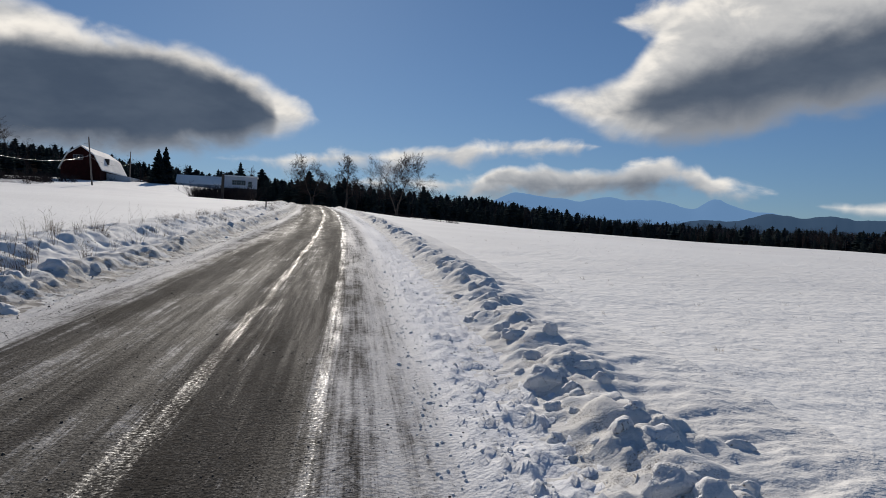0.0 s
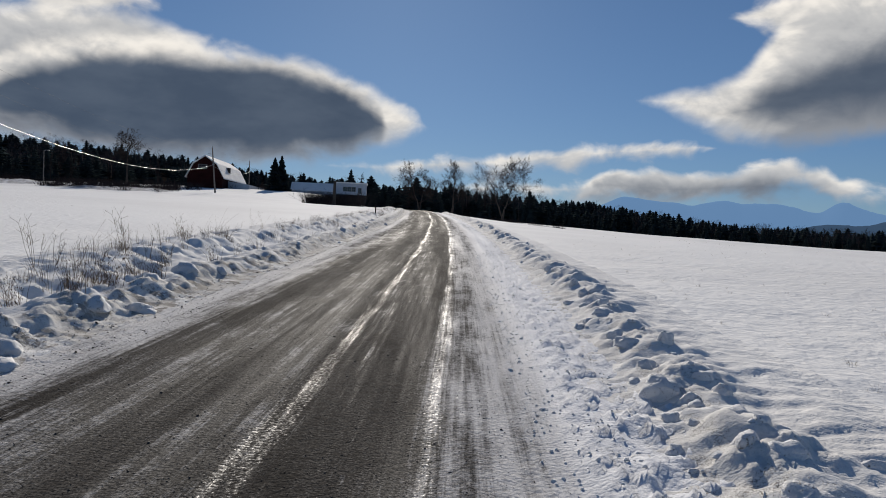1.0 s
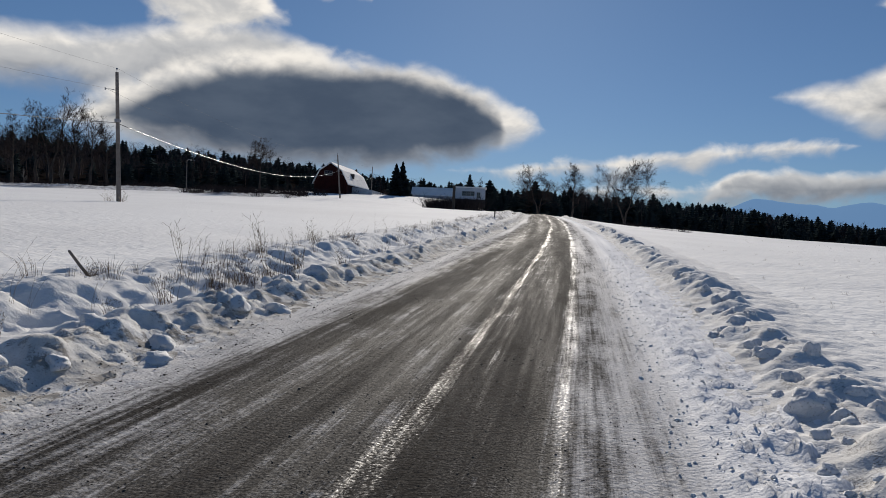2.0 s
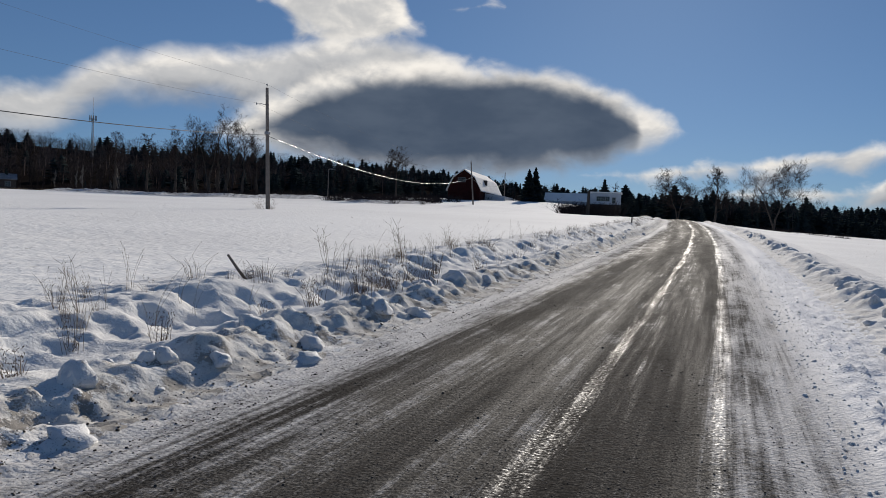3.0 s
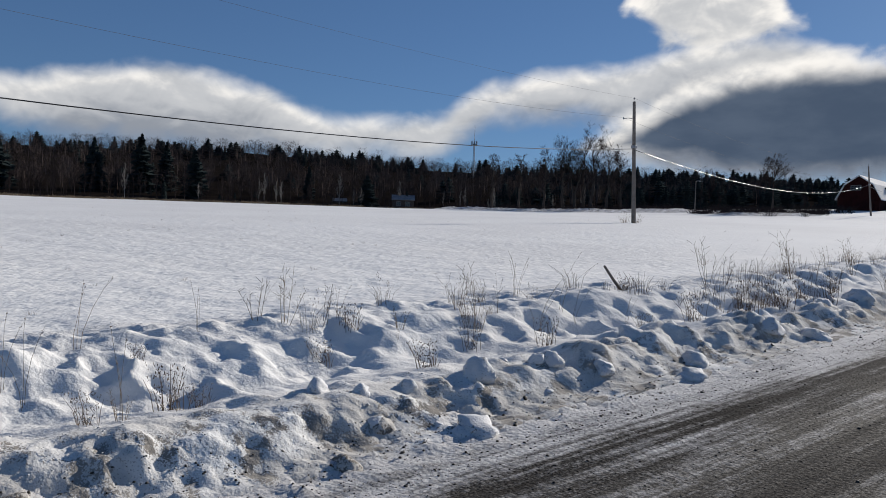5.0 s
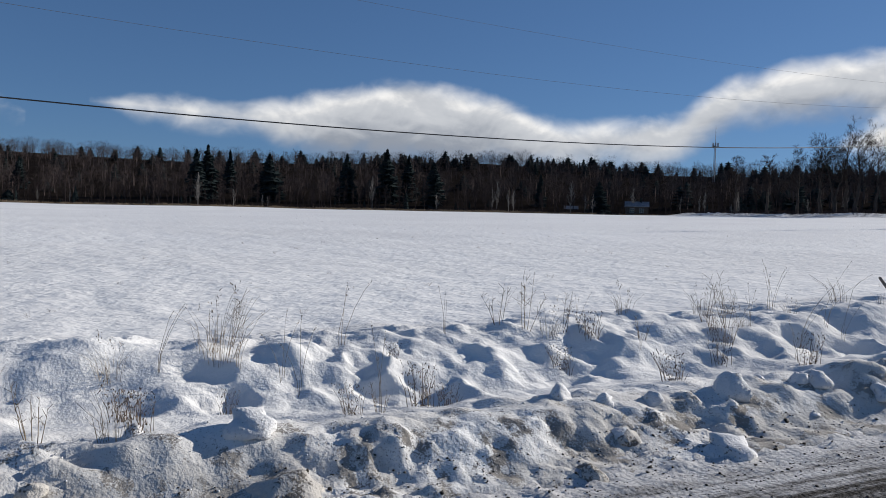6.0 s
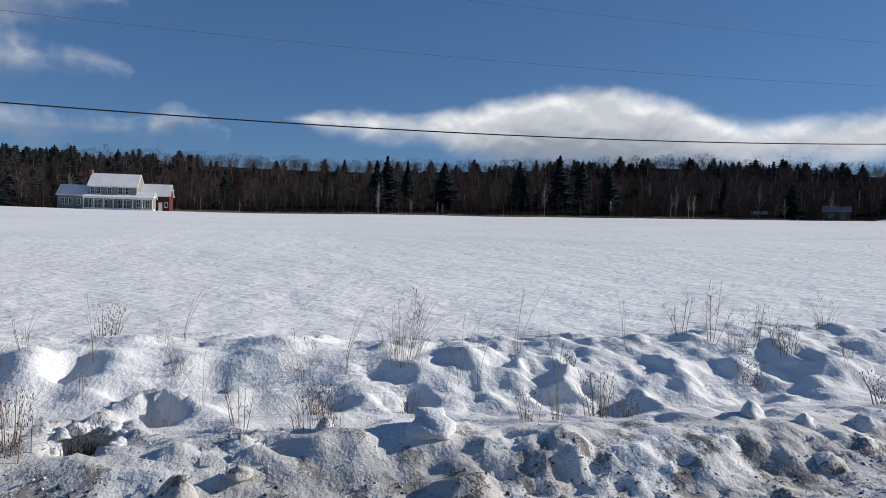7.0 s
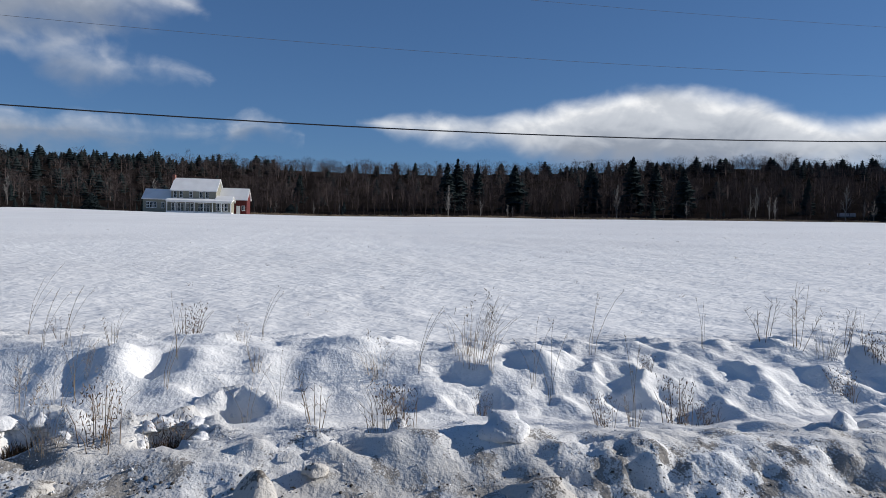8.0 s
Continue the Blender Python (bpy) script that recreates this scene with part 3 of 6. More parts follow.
xs = sorted(set(np.round(graded(-4.5, -4500, 0.14, 1.038, 260)[1:] + graded(-4.5, 3.5, 0.5, 1, 0.5) + graded(3.5, 4500, 0.14, 1.040, 260)[1:], 3)))
ys = sorted(set(np.round(graded(0, -3000, 0.16, 1.03, 260) + graded(0, 4600, 0.12, 1.029, 260)[1:], 3)))
ground = sheet(np.array(xs), np.array(ys), ground_height, "ground", FIELD)
tagged(ground, "snow-covered farm fields with wind ripples and stubble", "field", kind="structure")

ROAD_ROWS = sorted(set(np.round(graded(1, -60, 0.08, 1.05, 2) + graded(1, 172, 0.04, 1.008, 1.2)[1:], 3)))


def lumps(u, y, seed, size, reach, rate=0.6, soft=1.3):
    """Scattered humps of ploughed snow: the top of jittered cells."""
    wu, wy = u + 0.18 * size * fbm(u / size * 1.7, y / size * 1.7, seed + 1, 2), y + 0.18 * size * fbm(u / size * 1.7, y / size * 1.7, seed + 2, 2)
    p, q = wu / size, wy / size
    best = np.zeros_like(p)
    iu, iv = np.floor(p), np.floor(q)
    for di in (-1, 0, 1):
        for dj in (-1, 0, 1):
            a, b = iu + di, iv + dj
            cu, cv = a + 0.15 + 0.7 * hashed(a, b, seed), b + 0.15 + 0.7 * hashed(a, b, seed + 5)
            r = 0.38 + 0.5 * hashed(a, b, seed + 9)
            h = (0.3 + 0.7 * hashed(a, b, seed + 13)) * (hashed(a, b, seed + 21) < rate)
            turn = hashed(a, b, seed + 25) * 6.28
            du, dv = p - cu, q - cv
            e, g = du * np.cos(turn) + dv * np.sin(turn), -du * np.sin(turn) + dv * np.cos(turn)
            d = np.hypot(e, g * 1.35) / r
            best = np.maximum(best, h * np.clip(1 - d * d, 0, 1) ** soft)
    return best * reach


def road_height(x, y, u):
    ruts = -0.014 * np.exp(-((u + 0.1) / 0.22) ** 2) - 0.016 * np.exp(-((u - 1.68) / 0.2) ** 2) - 0.012 * np.exp(-((u - 0.95) / 0.2) ** 2) - 0.012 * np.exp(-((u + 1.35) / 0.25) ** 2)
    near = np.exp(-np.maximum(y - 3, 0) / 22)
    rough = near * (0.0025 * fbm(u * 9, y * 5.0, 31, 3, 0.5) + 0.012 * fbm(u * 2.5, y * 0.5, 37, 2))
    shoulder = sstep(u, 1.85, 2.35)
    clods = near * (shoulder + 0.6 * sstep(-u, 2.3, 2.7)) * (np.maximum(fbm(u * 7, y * 7, 43, 5, 0.64), 0) * 0.070 + 0.02 * fbm(u * 3, y * 5, 45, 2))
    tread = near * np.exp(-((u - 1.70) / 0.17) ** 4) * 0.005 * np.sign(np.sin(y * 70 + np.abs(u - 1.70) * 60))
    crumbs = near * (sstep(u, 1.95, 2.3) + 0.5 * sstep(-u, 2.35, 2.7)) * (lumps(u, y, 151, 0.13, 0.035, 0.4, 0.8) + lumps(u, y, 153, 0.28, 0.05, 0.22, 0.9))
    return land(x, y) - 0.005 * u * u + ruts + rough + clods + crumbs + tread + 0.06 * shoulder + 0.02


road = sheet(np.arange(LEFT_EDGE - 0.25, RIGHT_EDGE + 0.3, 0.034), np.array(ROAD_ROWS), road_height, "road", ROAD, True)
tagged(road, "frozen dirt road with icy wheel tracks and packed snow", "road", kind="structure")


# broken-in places in the ditch: x, y, radius, depth
PITS = [(-5.78, -0.68, 0.16, 0.15), (-5.22, -0.96, 0.16, 0.22), (-5.22, -1.78, 0.18, 0.18)]


def pits(x, y):
    z = 0.0
    for px, py, r, deep in PITS:
        d = np.hypot((x - px) * np.where(x > px, 0.55, 1.0), (y - py) * 0.85) / r + 0.22 * fbm(x * 7, y * 7, 171, 3, 0.6)
        z = z - deep * (1 - sstep(d, 0.55, 1.0)) + 0.13 * np.exp(-((d - 1.35) / 0.36) ** 2) * sstep(px - x, -0.3 * r, 0.8 * r) * (0.7 + 0.9 * fbm(x * 9, y * 9, 173, 3, 0.6))
    return z


def left_bank(x, y, u):
    wu = u + 0.15 + 0.10 * gnoise(y * 0.55, y * 0 + 1.5, 61) + 0.06 * gnoise(y * 1.3, y * 0 + 7.5, 62)
    near = np.exp(-np.maximum(y - 12, 0) / 25)
    edge = sstep(-wu, 2.76, 3.2)
    calm = 0.55 + 0.45 * sstep(y, -0.4, 0.7)      # the plough threw less here
    berm = 0.085 * calm * np.exp(-((wu + 3.25) / 0.42) ** 2) * (1 + 0.6 * gnoise(y * 0.8, y * 0 + 2.5, 63))
    ditch = 0.11 * sstep(-wu, 2.8, 3.5)
    bank = 0.27 * sstep(-wu, 4.15, 5.05) * (1 + 0.22 * gnoise(y * 0.6, y * 0 + 4.5, 64))
    beyond = -0.08 * sstep(-wu, 5.15, 6.4)
    zone = np.exp(-((wu + 3.38) / 0.52) ** 4)
    torn = sstep(fbm(u * 1.3, y * 1.1, 105, 2), -0.25, 0.35)
    more = 0.72 + 1.05 * sstep(y, 3.5, 9.0)
    big = lumps(u, y, 71, 0.62, 0.10, 0.42, 1.1) * more * zone * (0.4 + 0.6 * calm)
    mid = lumps(u, y, 77, 0.32, 0.075, 0.45, 0.95) * more * zone
    small = lumps(u, y, 83, 0.15, 0.045, 0.34, 0.8) * np.exp(-((wu + 3.1) / 0.5) ** 4) * (0.4 + 0.6 * torn)
    debris = near * lumps(u, y, 87, 0.09, 0.035, 0.55, 0.8) * np.exp(-((wu + 2.9) / 0.30) ** 4)
    slope = sstep(-wu, 3.6, 4.4) * (1 - sstep(-wu, 5.6, 6.4))
    soft = slope * (0.046 * fbm(u * 1.7, y * 2.3, 91, 4, 0.5) - 0.055 * np.abs(fbm(u * 0.8 + y * 0.3, y * 1.0, 94, 2)) + 0.02 + 0.020 * fbm(u * 4.5, y * 4.5, 96, 4, 0.55))
    dents = -lumps(u, y, 107, 0.58, 0.14, 0.62, 0.75) * np.exp(-((wu + 4.55) / 0.62) ** 4)
    hummock = dents + lumps(u, y, 97, 0.66, 0.085, 0.5) * np.exp(-((wu + 5.0) / 0.5) ** 2) + lumps(u, y, 99, 0.42, 0.06, 0.45) * np.exp(-((wu + 4.5) / 0.6) ** 4)
    crust = (0.030 * fbm(u * 2.6, y * 2.6, 101, 5, 0.55) + (0.052 * fbm(u * 5.2, y * 5.2, 102, 5, 0.64) + 0.014 * np.abs(fbm(u * 16, y * 16, 103, 2))) * torn) * (0.12 + 0.88 * np.exp(-((wu + 3.15) / 0.50) ** 2)) + 0.0018 * fbm(u * 22, y * 22, 104, 2)
    tuck = -0.25 * sstep(-u, 6.5, 6.85) - 0.12 * sstep(u, -2.78, -2.62)
    return land(x, y) + 0.005 + edge * (berm + bank + beyond) + ditch + edge * (big + mid + small + hummock) + debris + soft + crust + tuck + ripples(x, y) * sstep(-u, 5.4, 6.4) + pits(x, y)


def right_bank(x, y, u):
    shift = np.clip(0.03 * (y - 6), -0.1, 0.25)
    wu = u - shift + 0.14 * gnoise(y * 0.5, y * 0 + 1.5, 111) + 0.08 * gnoise(y * 1.4, y * 0 + 7.5, 112)
    inner = 1 - sstep(u, 4.0, 4.6)
    ridge = 0.10 * np.exp(-((wu - 3.25) / 0.38) ** 2) * (1 + 0.6 * gnoise(y * 0.7, y * 0 + 2.5, 113))
    zone = np.exp(-((wu - 3.28) / 0.44) ** 4)
    big = lumps(u, y, 121, 0.78, 0.19, 0.46, 0.95) * zone
    mid = lumps(u, y, 124, 0.40, 0.12, 0.36, 0.75) * zone
    small = lumps(u, y, 127, 0.18, 0.05, 0.30, 0.7) * np.exp(-((wu - 3.2) / 0.6) ** 4)
    torn = sstep(fbm(u * 1.2, y * 1.0, 141, 2), 0.0, 0.45)
    rugged = (0.022 * fbm(u * 2.4, y * 2.4, 138, 2) + 0.040 * torn * fbm(u * 4.6, y * 4.6, 139, 5, 0.64)) * zone
    drift = 0.034 * fbm(u * 1.1, y * 3.4, 131, 3) * sstep(wu, 2.3, 3.2)
    crust = 0.012 * fbm(u * 5, y * 5, 133, 4, 0.62) + 0.03 * np.maximum(fbm(u * 6, y * 6, 137, 3, 0.6) - 0.2, 0) * (1 - sstep(wu, 2.6, 3.1))
    tuck = -0.25 * sstep(u, 4.7, 5.0) - 0.12 * (1 - sstep(u, 2.25, 2.4))
    return land(x, y) + 0.004 + 0.03 * inner + field_level(u) + inner * (ridge + big + mid + small + rugged + crust + drift) + tuck + ripples(x, y) * sstep(u, 3.6, 4.5)


BANK_ROWS = sorted(set(np.round(graded(2, -40, 0.03, 1.02, 0.8) + graded(2, 172, 0.028, 1.0065, 0.9)[1:], 3)))
bank_l = sheet(np.arange(-6.9, -2.6, 0.028), np.array(BANK_ROWS), left_bank, "snow_bank", SNOW, True)
tagged(bank_l, "ploughed lumpy snow bank with a ditch beside the road", "snow bank", kind="structure")
bank_r = sheet(np.arange(2.25, 5.05, 0.028), np.array(BANK_ROWS), right_bank, "snow_bank", SNOW, True)
tagged(bank_r, "low ridge of ploughed snow lumps along the field", "snow bank", kind="structure")


# ---- woods and trees ----
EYE_Z = 1.55


def at_bearing(deg, d):
    """A place d metres off, deg degrees left of the road's +y."""
    return -0.45 - math.sin(radians(deg)) * d, 0.1 + math.cos(radians(deg)) * d


def tube_quads(p0, p1, r0, r1, sides):
    p0, p1 = np.asarray(p0, float), np.asarray(p1, float)
    d = p1 - p0
    d = d / (np.linalg.norm(d) + 1e-9)
    a = np.cross(d, (0.31, 0.87, 0.2))
    a = a / (np.linalg.norm(a) + 1e-9)
    c = np.cross(d, a)
    k = np.arange(sides) * 2 * np.pi / sides
    ring = np.cos(k)[:, None] * a + np.sin(k)[:, None] * c
    co = np.concatenate([p0 + ring * r0, p1 + ring * r1])
    i = np.arange(sides)
    j = (i + 1) % sides
    return co, np.stack([i, j, j + sides, i + sides], 1)


class Bag:
    """Gathers quads for one mesh."""

    def __init__(self):
        self.co, self.fa, self.n = [], [], 0

    def put(self, co, fa):
        self.co.append(co)
        self.fa.append(fa + self.n)
        self.n += len(co)

    def arrays(self):
        return np.concatenate(self.co), np.concatenate(self.fa)


def limb(bag, rng, p, d, length, r, level, deepest, thin, up=0.25, sides=5, fork=5, segs=3):
    """One branch and, along it, its own branches."""
    p, d = np.array(p, float), np.array(d, float)
    pts, rr = [p], [r]
    for s in range(segs):
        d = d + rng.normal(0, 0.10, 3) + np.array((0, 0, up * 0.35))
        d /= np.linalg.norm(d)
        pts.append(pts[-1] + d * length / segs)
        rr.append(max(thin, r * (1 - (s + 1) / segs * 0.72)))
    for a, b, ra, rb in zip(pts, pts[1:], rr, rr[1:]):
        bag.put(*tube_quads(a, b, ra, rb, max(3, sides - level)))
    if level >= deepest:
        return
    n = fork + int(rng.integers(0, 3))
    for i in range(n):
        s = rng.uniform(0.28, 1.0) * segs
        k = min(int(s), segs - 1)
        q = pts[k] + (pts[k + 1] - pts[k]) * (s - k)
        side = rng.normal(0, 1, 3)
        side -= d * side.dot(d)
        side /= np.linalg.norm(side)
        nd = d * rng.uniform(0.5, 0.9) + side * rng.uniform(0.55, 0.95)
        limb(bag, rng, q, nd / np.linalg.norm(nd), length * rng.uniform(0.42, 0.66), max(thin, rr[k] * 0.55), level + 1, deepest, thin, up, sides, fork, segs)


def bare_tree(name, x, y, height, spread, seed, label, group="", thin=0.013, forks=1, stem=0.3, mat=None, lean=0.0, fine=(3, 4), up=0.22):
    """A leafless tree: trunk and a crown of limbs and twigs."""
    rng = np.random.default_rng(seed)
    z = ground_z(x, y) - 0.15
    ob = thing(name, Matrix.Translation((x, y, z)), label, "tree", group)
    r = height * 0.022
    trunk, crown = Bag(), Bag()
    for f in range(forks):
        pts = [np.array((rng.normal(0, r), rng.normal(0, r), 0.0))]
        top = height * (0.86 if forks == 1 else rng.uniform(0.66, 0.82))
        ang = f * 2 * np.pi / forks + rng.uniform(0, 1)
        drift = np.array((math.cos(ang), math.sin(ang), 0)) * (0 if forks == 1 else spread * 0.16)
        n = 7
        for i in range(n):
            t = (i + 1) / n
            pts.append(np.array((0.0, 0.0, top * t)) + drift * max(0, t - stem * 0.6) * 2 + rng.normal(0, height * 0.009, 3) + np.array((lean * t * height, 0, 0)))
        rr = [max(thin * 1.5, (r / math.sqrt(forks)) * (1.25 - 1.15 * (i / n) ** 0.8)) for i in range(n + 1)]
        for i in range(n):
            trunk.put(*tube_quads(pts[i], pts[i + 1], rr[i], rr[i + 1], 7))
        count = int(15 / forks) + 4
        for i in range(count):
            t = stem + (1 - stem) * (i + rng.uniform(0, 0.9)) / count
            k = min(int(t * n), n - 1)
            p = pts[k] + (pts[k + 1] - pts[k]) * (t * n - k)
            a = rng.uniform(0, 2 * np.pi)
            rise = 0.35 + 1.15 * t * t
            d = np.array((math.cos(a), math.sin(a), rise))
            ln = spread * 0.5 * (1.15 - 0.75 * max(0, t - 0.35)) * rng.uniform(0.7, 1.05)
            limb(crown, rng, p, d / np.linalg.norm(d), ln, max(thin, rr[k] * 0.5), 1, fine[0], thin, up, 5, fine[1])
    array_object("trunk", *trunk.arrays(), mat or BARK, True, ob)
    array_object("crown", *crown.arrays(), mat or DARK_TWIG, False, ob)
    return ob


def spruce_arrays(rng, whorls=16, branches=9, lower=0.06, slim=0.2, gappy=0.0):
    """A spruce one unit high: whorls of drooping, tapering sprays round a stem. Returns needle quads."""
    bag = Bag()
    for w in range(whorls):
        t = lower + (1 - lower) * (w / whorls) ** 0.9
        reach = slim * (1 - t) ** 0.85 * rng.uniform(0.75, 1.15) + 0.008
        off = rng.uniform(0, 6.28)
        for k in range(branches):
            if rng.random() < gappy:
                continue
            a = off + k * 2 * np.pi / branches + rng.normal(0, 0.18)
            r = reach * rng.uniform(0.65, 1.2)
            drop = r * rng.uniform(0.1, 0.45)
            wide = r * rng.uniform(0.22, 0.4) + 0.006
            ca, sa = math.cos(a), math.sin(a)
            tip = np.array((ca * r, sa * r, t - drop))
            mid = np.array((ca * r * 0.55, sa * r * 0.55, t - drop * 0.25))
            side = np.array((-sa, ca, 0)) * wide
            root = np.array((0, 0, t + 0.015))
            under = np.array((0, 0, -0.025 - 0.2 * wide))
            bag.put(np.array([root, mid - side + under, tip, mid + side + under]), np.array([[0, 1, 2, 3]]))
            bag.put(np.array([root, mid + under * 2.2, tip + under * 0.6, mid + side * 0.2]), np.array([[0, 1, 2, 3]]))
    n = 7
    for lo, hi, f in ((lower, 0.55, 0.45), (0.5, 0.97, 0.5)):
        bag.put(*tube_quads((0, 0, lo), (0, 0, hi), slim * (1 - lo) * f, slim * (1 - hi) * f + 0.004, n))
    return bag.arrays()


def spruce(name, x, y, height, width, seed, label, group="", gappy=0.1):
    rng = np.random.default_rng(seed)
    z = ground_z(x, y) - 0.1
    ob = thing(name, Matrix.Translation((x, y, z)), label, "tree", group)
    co, fa = spruce_arrays(rng, 26, 12, 0.07, width / height / 2, gappy)
    array_object("crown", co * height, fa, NEEDLES, False, ob)
    t = Bag()
    t.put(*tube_quads((0, 0, 0), (0, 0, height * 0.5), height * 0.018, height * 0.01, 7))
    t.put(*tube_quads((0, 0, height * 0.5), (0, 0, height * 0.99), height * 0.01, 0.01, 7))
    array_object("trunk", *t.arrays(), BARK, True, ob)
    return ob


def wood_tree_arrays(rng):
    """A leafless wood-edge tree one unit high: quads for stem, limbs and twigs."""
    bag = Bag()
    pts = [np.array((0, 0, 0.0))]
    for i in range(4):
        pts.append(np.array((rng.normal(0, 0.012), rng.normal(0, 0.012), 0.92 * (i + 1) / 4)))
    for i in range(4):
        bag.put(*tube_quads(pts[i], pts[i + 1], 0.014 * (1.05 - i / 4), 0.014 * (1.05 - (i + 1) / 4), 4))
    for i in range(15):
        t = 0.22 + 0.72 * i / 14
        a = rng.uniform(0, 6.28)
        d = np.array((math.cos(a), math.sin(a), 1.7 + t))
        d /= np.linalg.norm(d)
        ln = 0.30 * (1.15 - t) * rng.uniform(0.7, 1.2) + 0.04
        p = np.array((0, 0, 0.92 * t))
        q = p + d * ln
        bag.put(*tube_quads(p, q, 0.0055, 0.003, 3))
        for k in range(9):
            s = rng.uniform(0.2, 1.0)
            e = d + rng.normal(0, 0.42, 3)
            e /= np.linalg.norm(e)
            b0 = p + (q - p) * s
            b1 = b0 + e * ln * rng.uniform(0.3, 0.6)
            w = np.cross(e, rng.normal(0, 1, 3))
            w = w / np.linalg.norm(w) * 0.0035
            bag.put(np.array([b0 - w, b0 + w, b1 + w * 0.4, b1 - w * 0.4]), np.array([[0, 1, 2, 3]]))
    return bag.arrays()


def brush_arrays(rng):
    """A tangle of thin shoots one unit across."""
    bag = Bag()
    for k in range(26):
        a, r = rng.uniform(0, 6.28), 0.4 * math.sqrt(rng.random())
        p = np.array((math.cos(a) * r, math.sin(a) * r, 0.0))
        d = np.array((rng.normal(0, 0.4), rng.normal(0, 0.4), 1.0))
        q = p + d * rng.uniform(0.3, 0.75)
        w = rng.normal(0, 1, 3)
        w[2] = 0
        w = w / np.linalg.norm(w) * 0.012
        bag.put(np.array([p - w, p + w, q + w * 0.3, q - w * 0.3]), np.array([[0, 1, 2, 3]]))
        for j in range(2):
            s = rng.uniform(0.4, 0.9)
            b = p + (q - p) * s
            e = b + np.array((rng.normal(0, 0.14), rng.normal(0, 0.14), rng.uniform(0.05, 0.22)))
            bag.put(np.array([b - w * 0.5, b + w * 0.5, e + w * 0.25, e - w * 0.25]), np.array([[0, 1, 2, 3]]))
    return bag.arrays()


def planted(name, protos, spots, mat, label, category):
    """Many trees in one mesh. spots: rows of x, y, z, height, width factor, turn, prototype."""
    bag = Bag()
    for x, y, z, h, w, turn, k in spots:
        co, fa = protos[k % len(protos)]
        c, s = math.cos(turn), math.sin(turn)
        m = np.array(((c * w * h, -s * w * h, 0), (s * w * h, c * w * h, 0), (0, 0, h)))
        bag.put(co @ m.T + np.array((x, y, z)), fa)
    ob = array_object(name, *bag.arrays(), mat)
    return tagged(ob, label, category, kind="stuff")


rng = np.random.default_rng(11)
CONIFERS = [spruce_arrays(np.random.default_rng(200 + i), 13, 7, 0.05, s, 0.12) for i, s in enumerate((0.20, 0.24, 0.28, 0.17, 0.30, 0.22))]
BARES = [wood_tree_arrays(np.random.default_rng(300 + i)) for i in range(7)]
BRUSH = [brush_arrays(np.random.default_rng(400 + i)) for i in range(5)]



def along(b, table):
    return float(np.interp(b, EDGE_B, table))


def small_spruce_arrays(rng, slim):
    """A far spruce one unit high, with few sprays."""
    bag = Bag()
    for w in range(8):
        t = 0.1 + 0.86 * (w / 8) ** 0.9
        reach = slim * (1 - t) ** 0.8 * rng.uniform(0.8, 1.2) + 0.015
        off = rng.uniform(0, 6.28)
        for k in range(5):
            a = off + k * 1.257 + rng.normal(0, 0.2)
            r = reach * rng.uniform(0.7, 1.25)
            ca, sa = math.cos(a), math.sin(a)
            side = np.array((-sa, ca, 0)) * r * 0.55
            tip = np.array((ca * r, sa * r, t - r * 0.35))
            mid = np.array((ca * r * 0.5, sa * r * 0.5, t - 0.05))
            bag.put(np.array([(0, 0, t + 0.05), mid - side, tip, mid + side]), np.array([[0, 1, 2, 3]]))
    bag.put(*tube_quads((0, 0, 0.0), (0, 0, 0.95), slim * 0.5, 0.01, 5))
    return bag.arrays()


def small_bare_arrays(rng):
    """A far leafless tree one unit high: a stem, rising limbs and a rounded cloud of fine shoots."""
    bag = Bag()
    bag.put(*tube_quads((0, 0, 0.0), (rng.normal(0, 0.02), rng.normal(0, 0.02), 0.72), 0.013, 0.005, 3))
    for k in range(108):
        a, r = rng.uniform(0, 6.28), math.sqrt(rng.random())
        t = rng.uniform(0.30, 0.93)
        girth = 0.17 * math.sqrt(max(0.05, 1 - ((t - 0.60) / 0.42) ** 2))
        p = np.array((math.cos(a) * r * girth, math.sin(a) * r * girth, t))
        d = np.array((math.cos(a) * (0.3 + r), math.sin(a) * (0.3 + r), rng.uniform(0.5, 2.6)))
        d /= np.linalg.norm(d)
        q = p + d * rng.uniform(0.07, 0.17)
        w = np.cross(d, rng.normal(0, 1, 3))
        w = w / np.linalg.norm(w) * 0.0032
        bag.put(np.array([p - w, p + w, q + w * 0.35, q - w * 0.35]), np.array([[0, 1, 2, 3]]))
    return bag.arrays()


FAR_CONIFERS = [small_spruce_arrays(np.random.default_rng(230 + i), sl) for i, sl in enumerate((0.24, 0.30, 0.36, 0.27, 0.40))]
FAR_BARES = [small_bare_arrays(np.random.default_rng(330 + i)) for i in range(7)]

# the floor of the woods on the slope: litter brown darkened with the trees' shade
SHADED_LITTER = mottled("shaded_litter", (0.010, 0.008, 0.007), (0.024, 0.019, 0.016), 0.12, 0.95, spec=0.0)
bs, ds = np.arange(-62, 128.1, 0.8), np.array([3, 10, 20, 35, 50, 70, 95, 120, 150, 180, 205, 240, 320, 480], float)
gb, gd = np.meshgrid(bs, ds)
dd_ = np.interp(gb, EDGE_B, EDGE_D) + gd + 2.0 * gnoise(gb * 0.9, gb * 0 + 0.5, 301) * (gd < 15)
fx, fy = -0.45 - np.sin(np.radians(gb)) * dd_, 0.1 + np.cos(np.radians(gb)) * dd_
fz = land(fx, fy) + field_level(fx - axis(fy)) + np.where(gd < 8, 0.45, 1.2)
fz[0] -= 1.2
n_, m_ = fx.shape
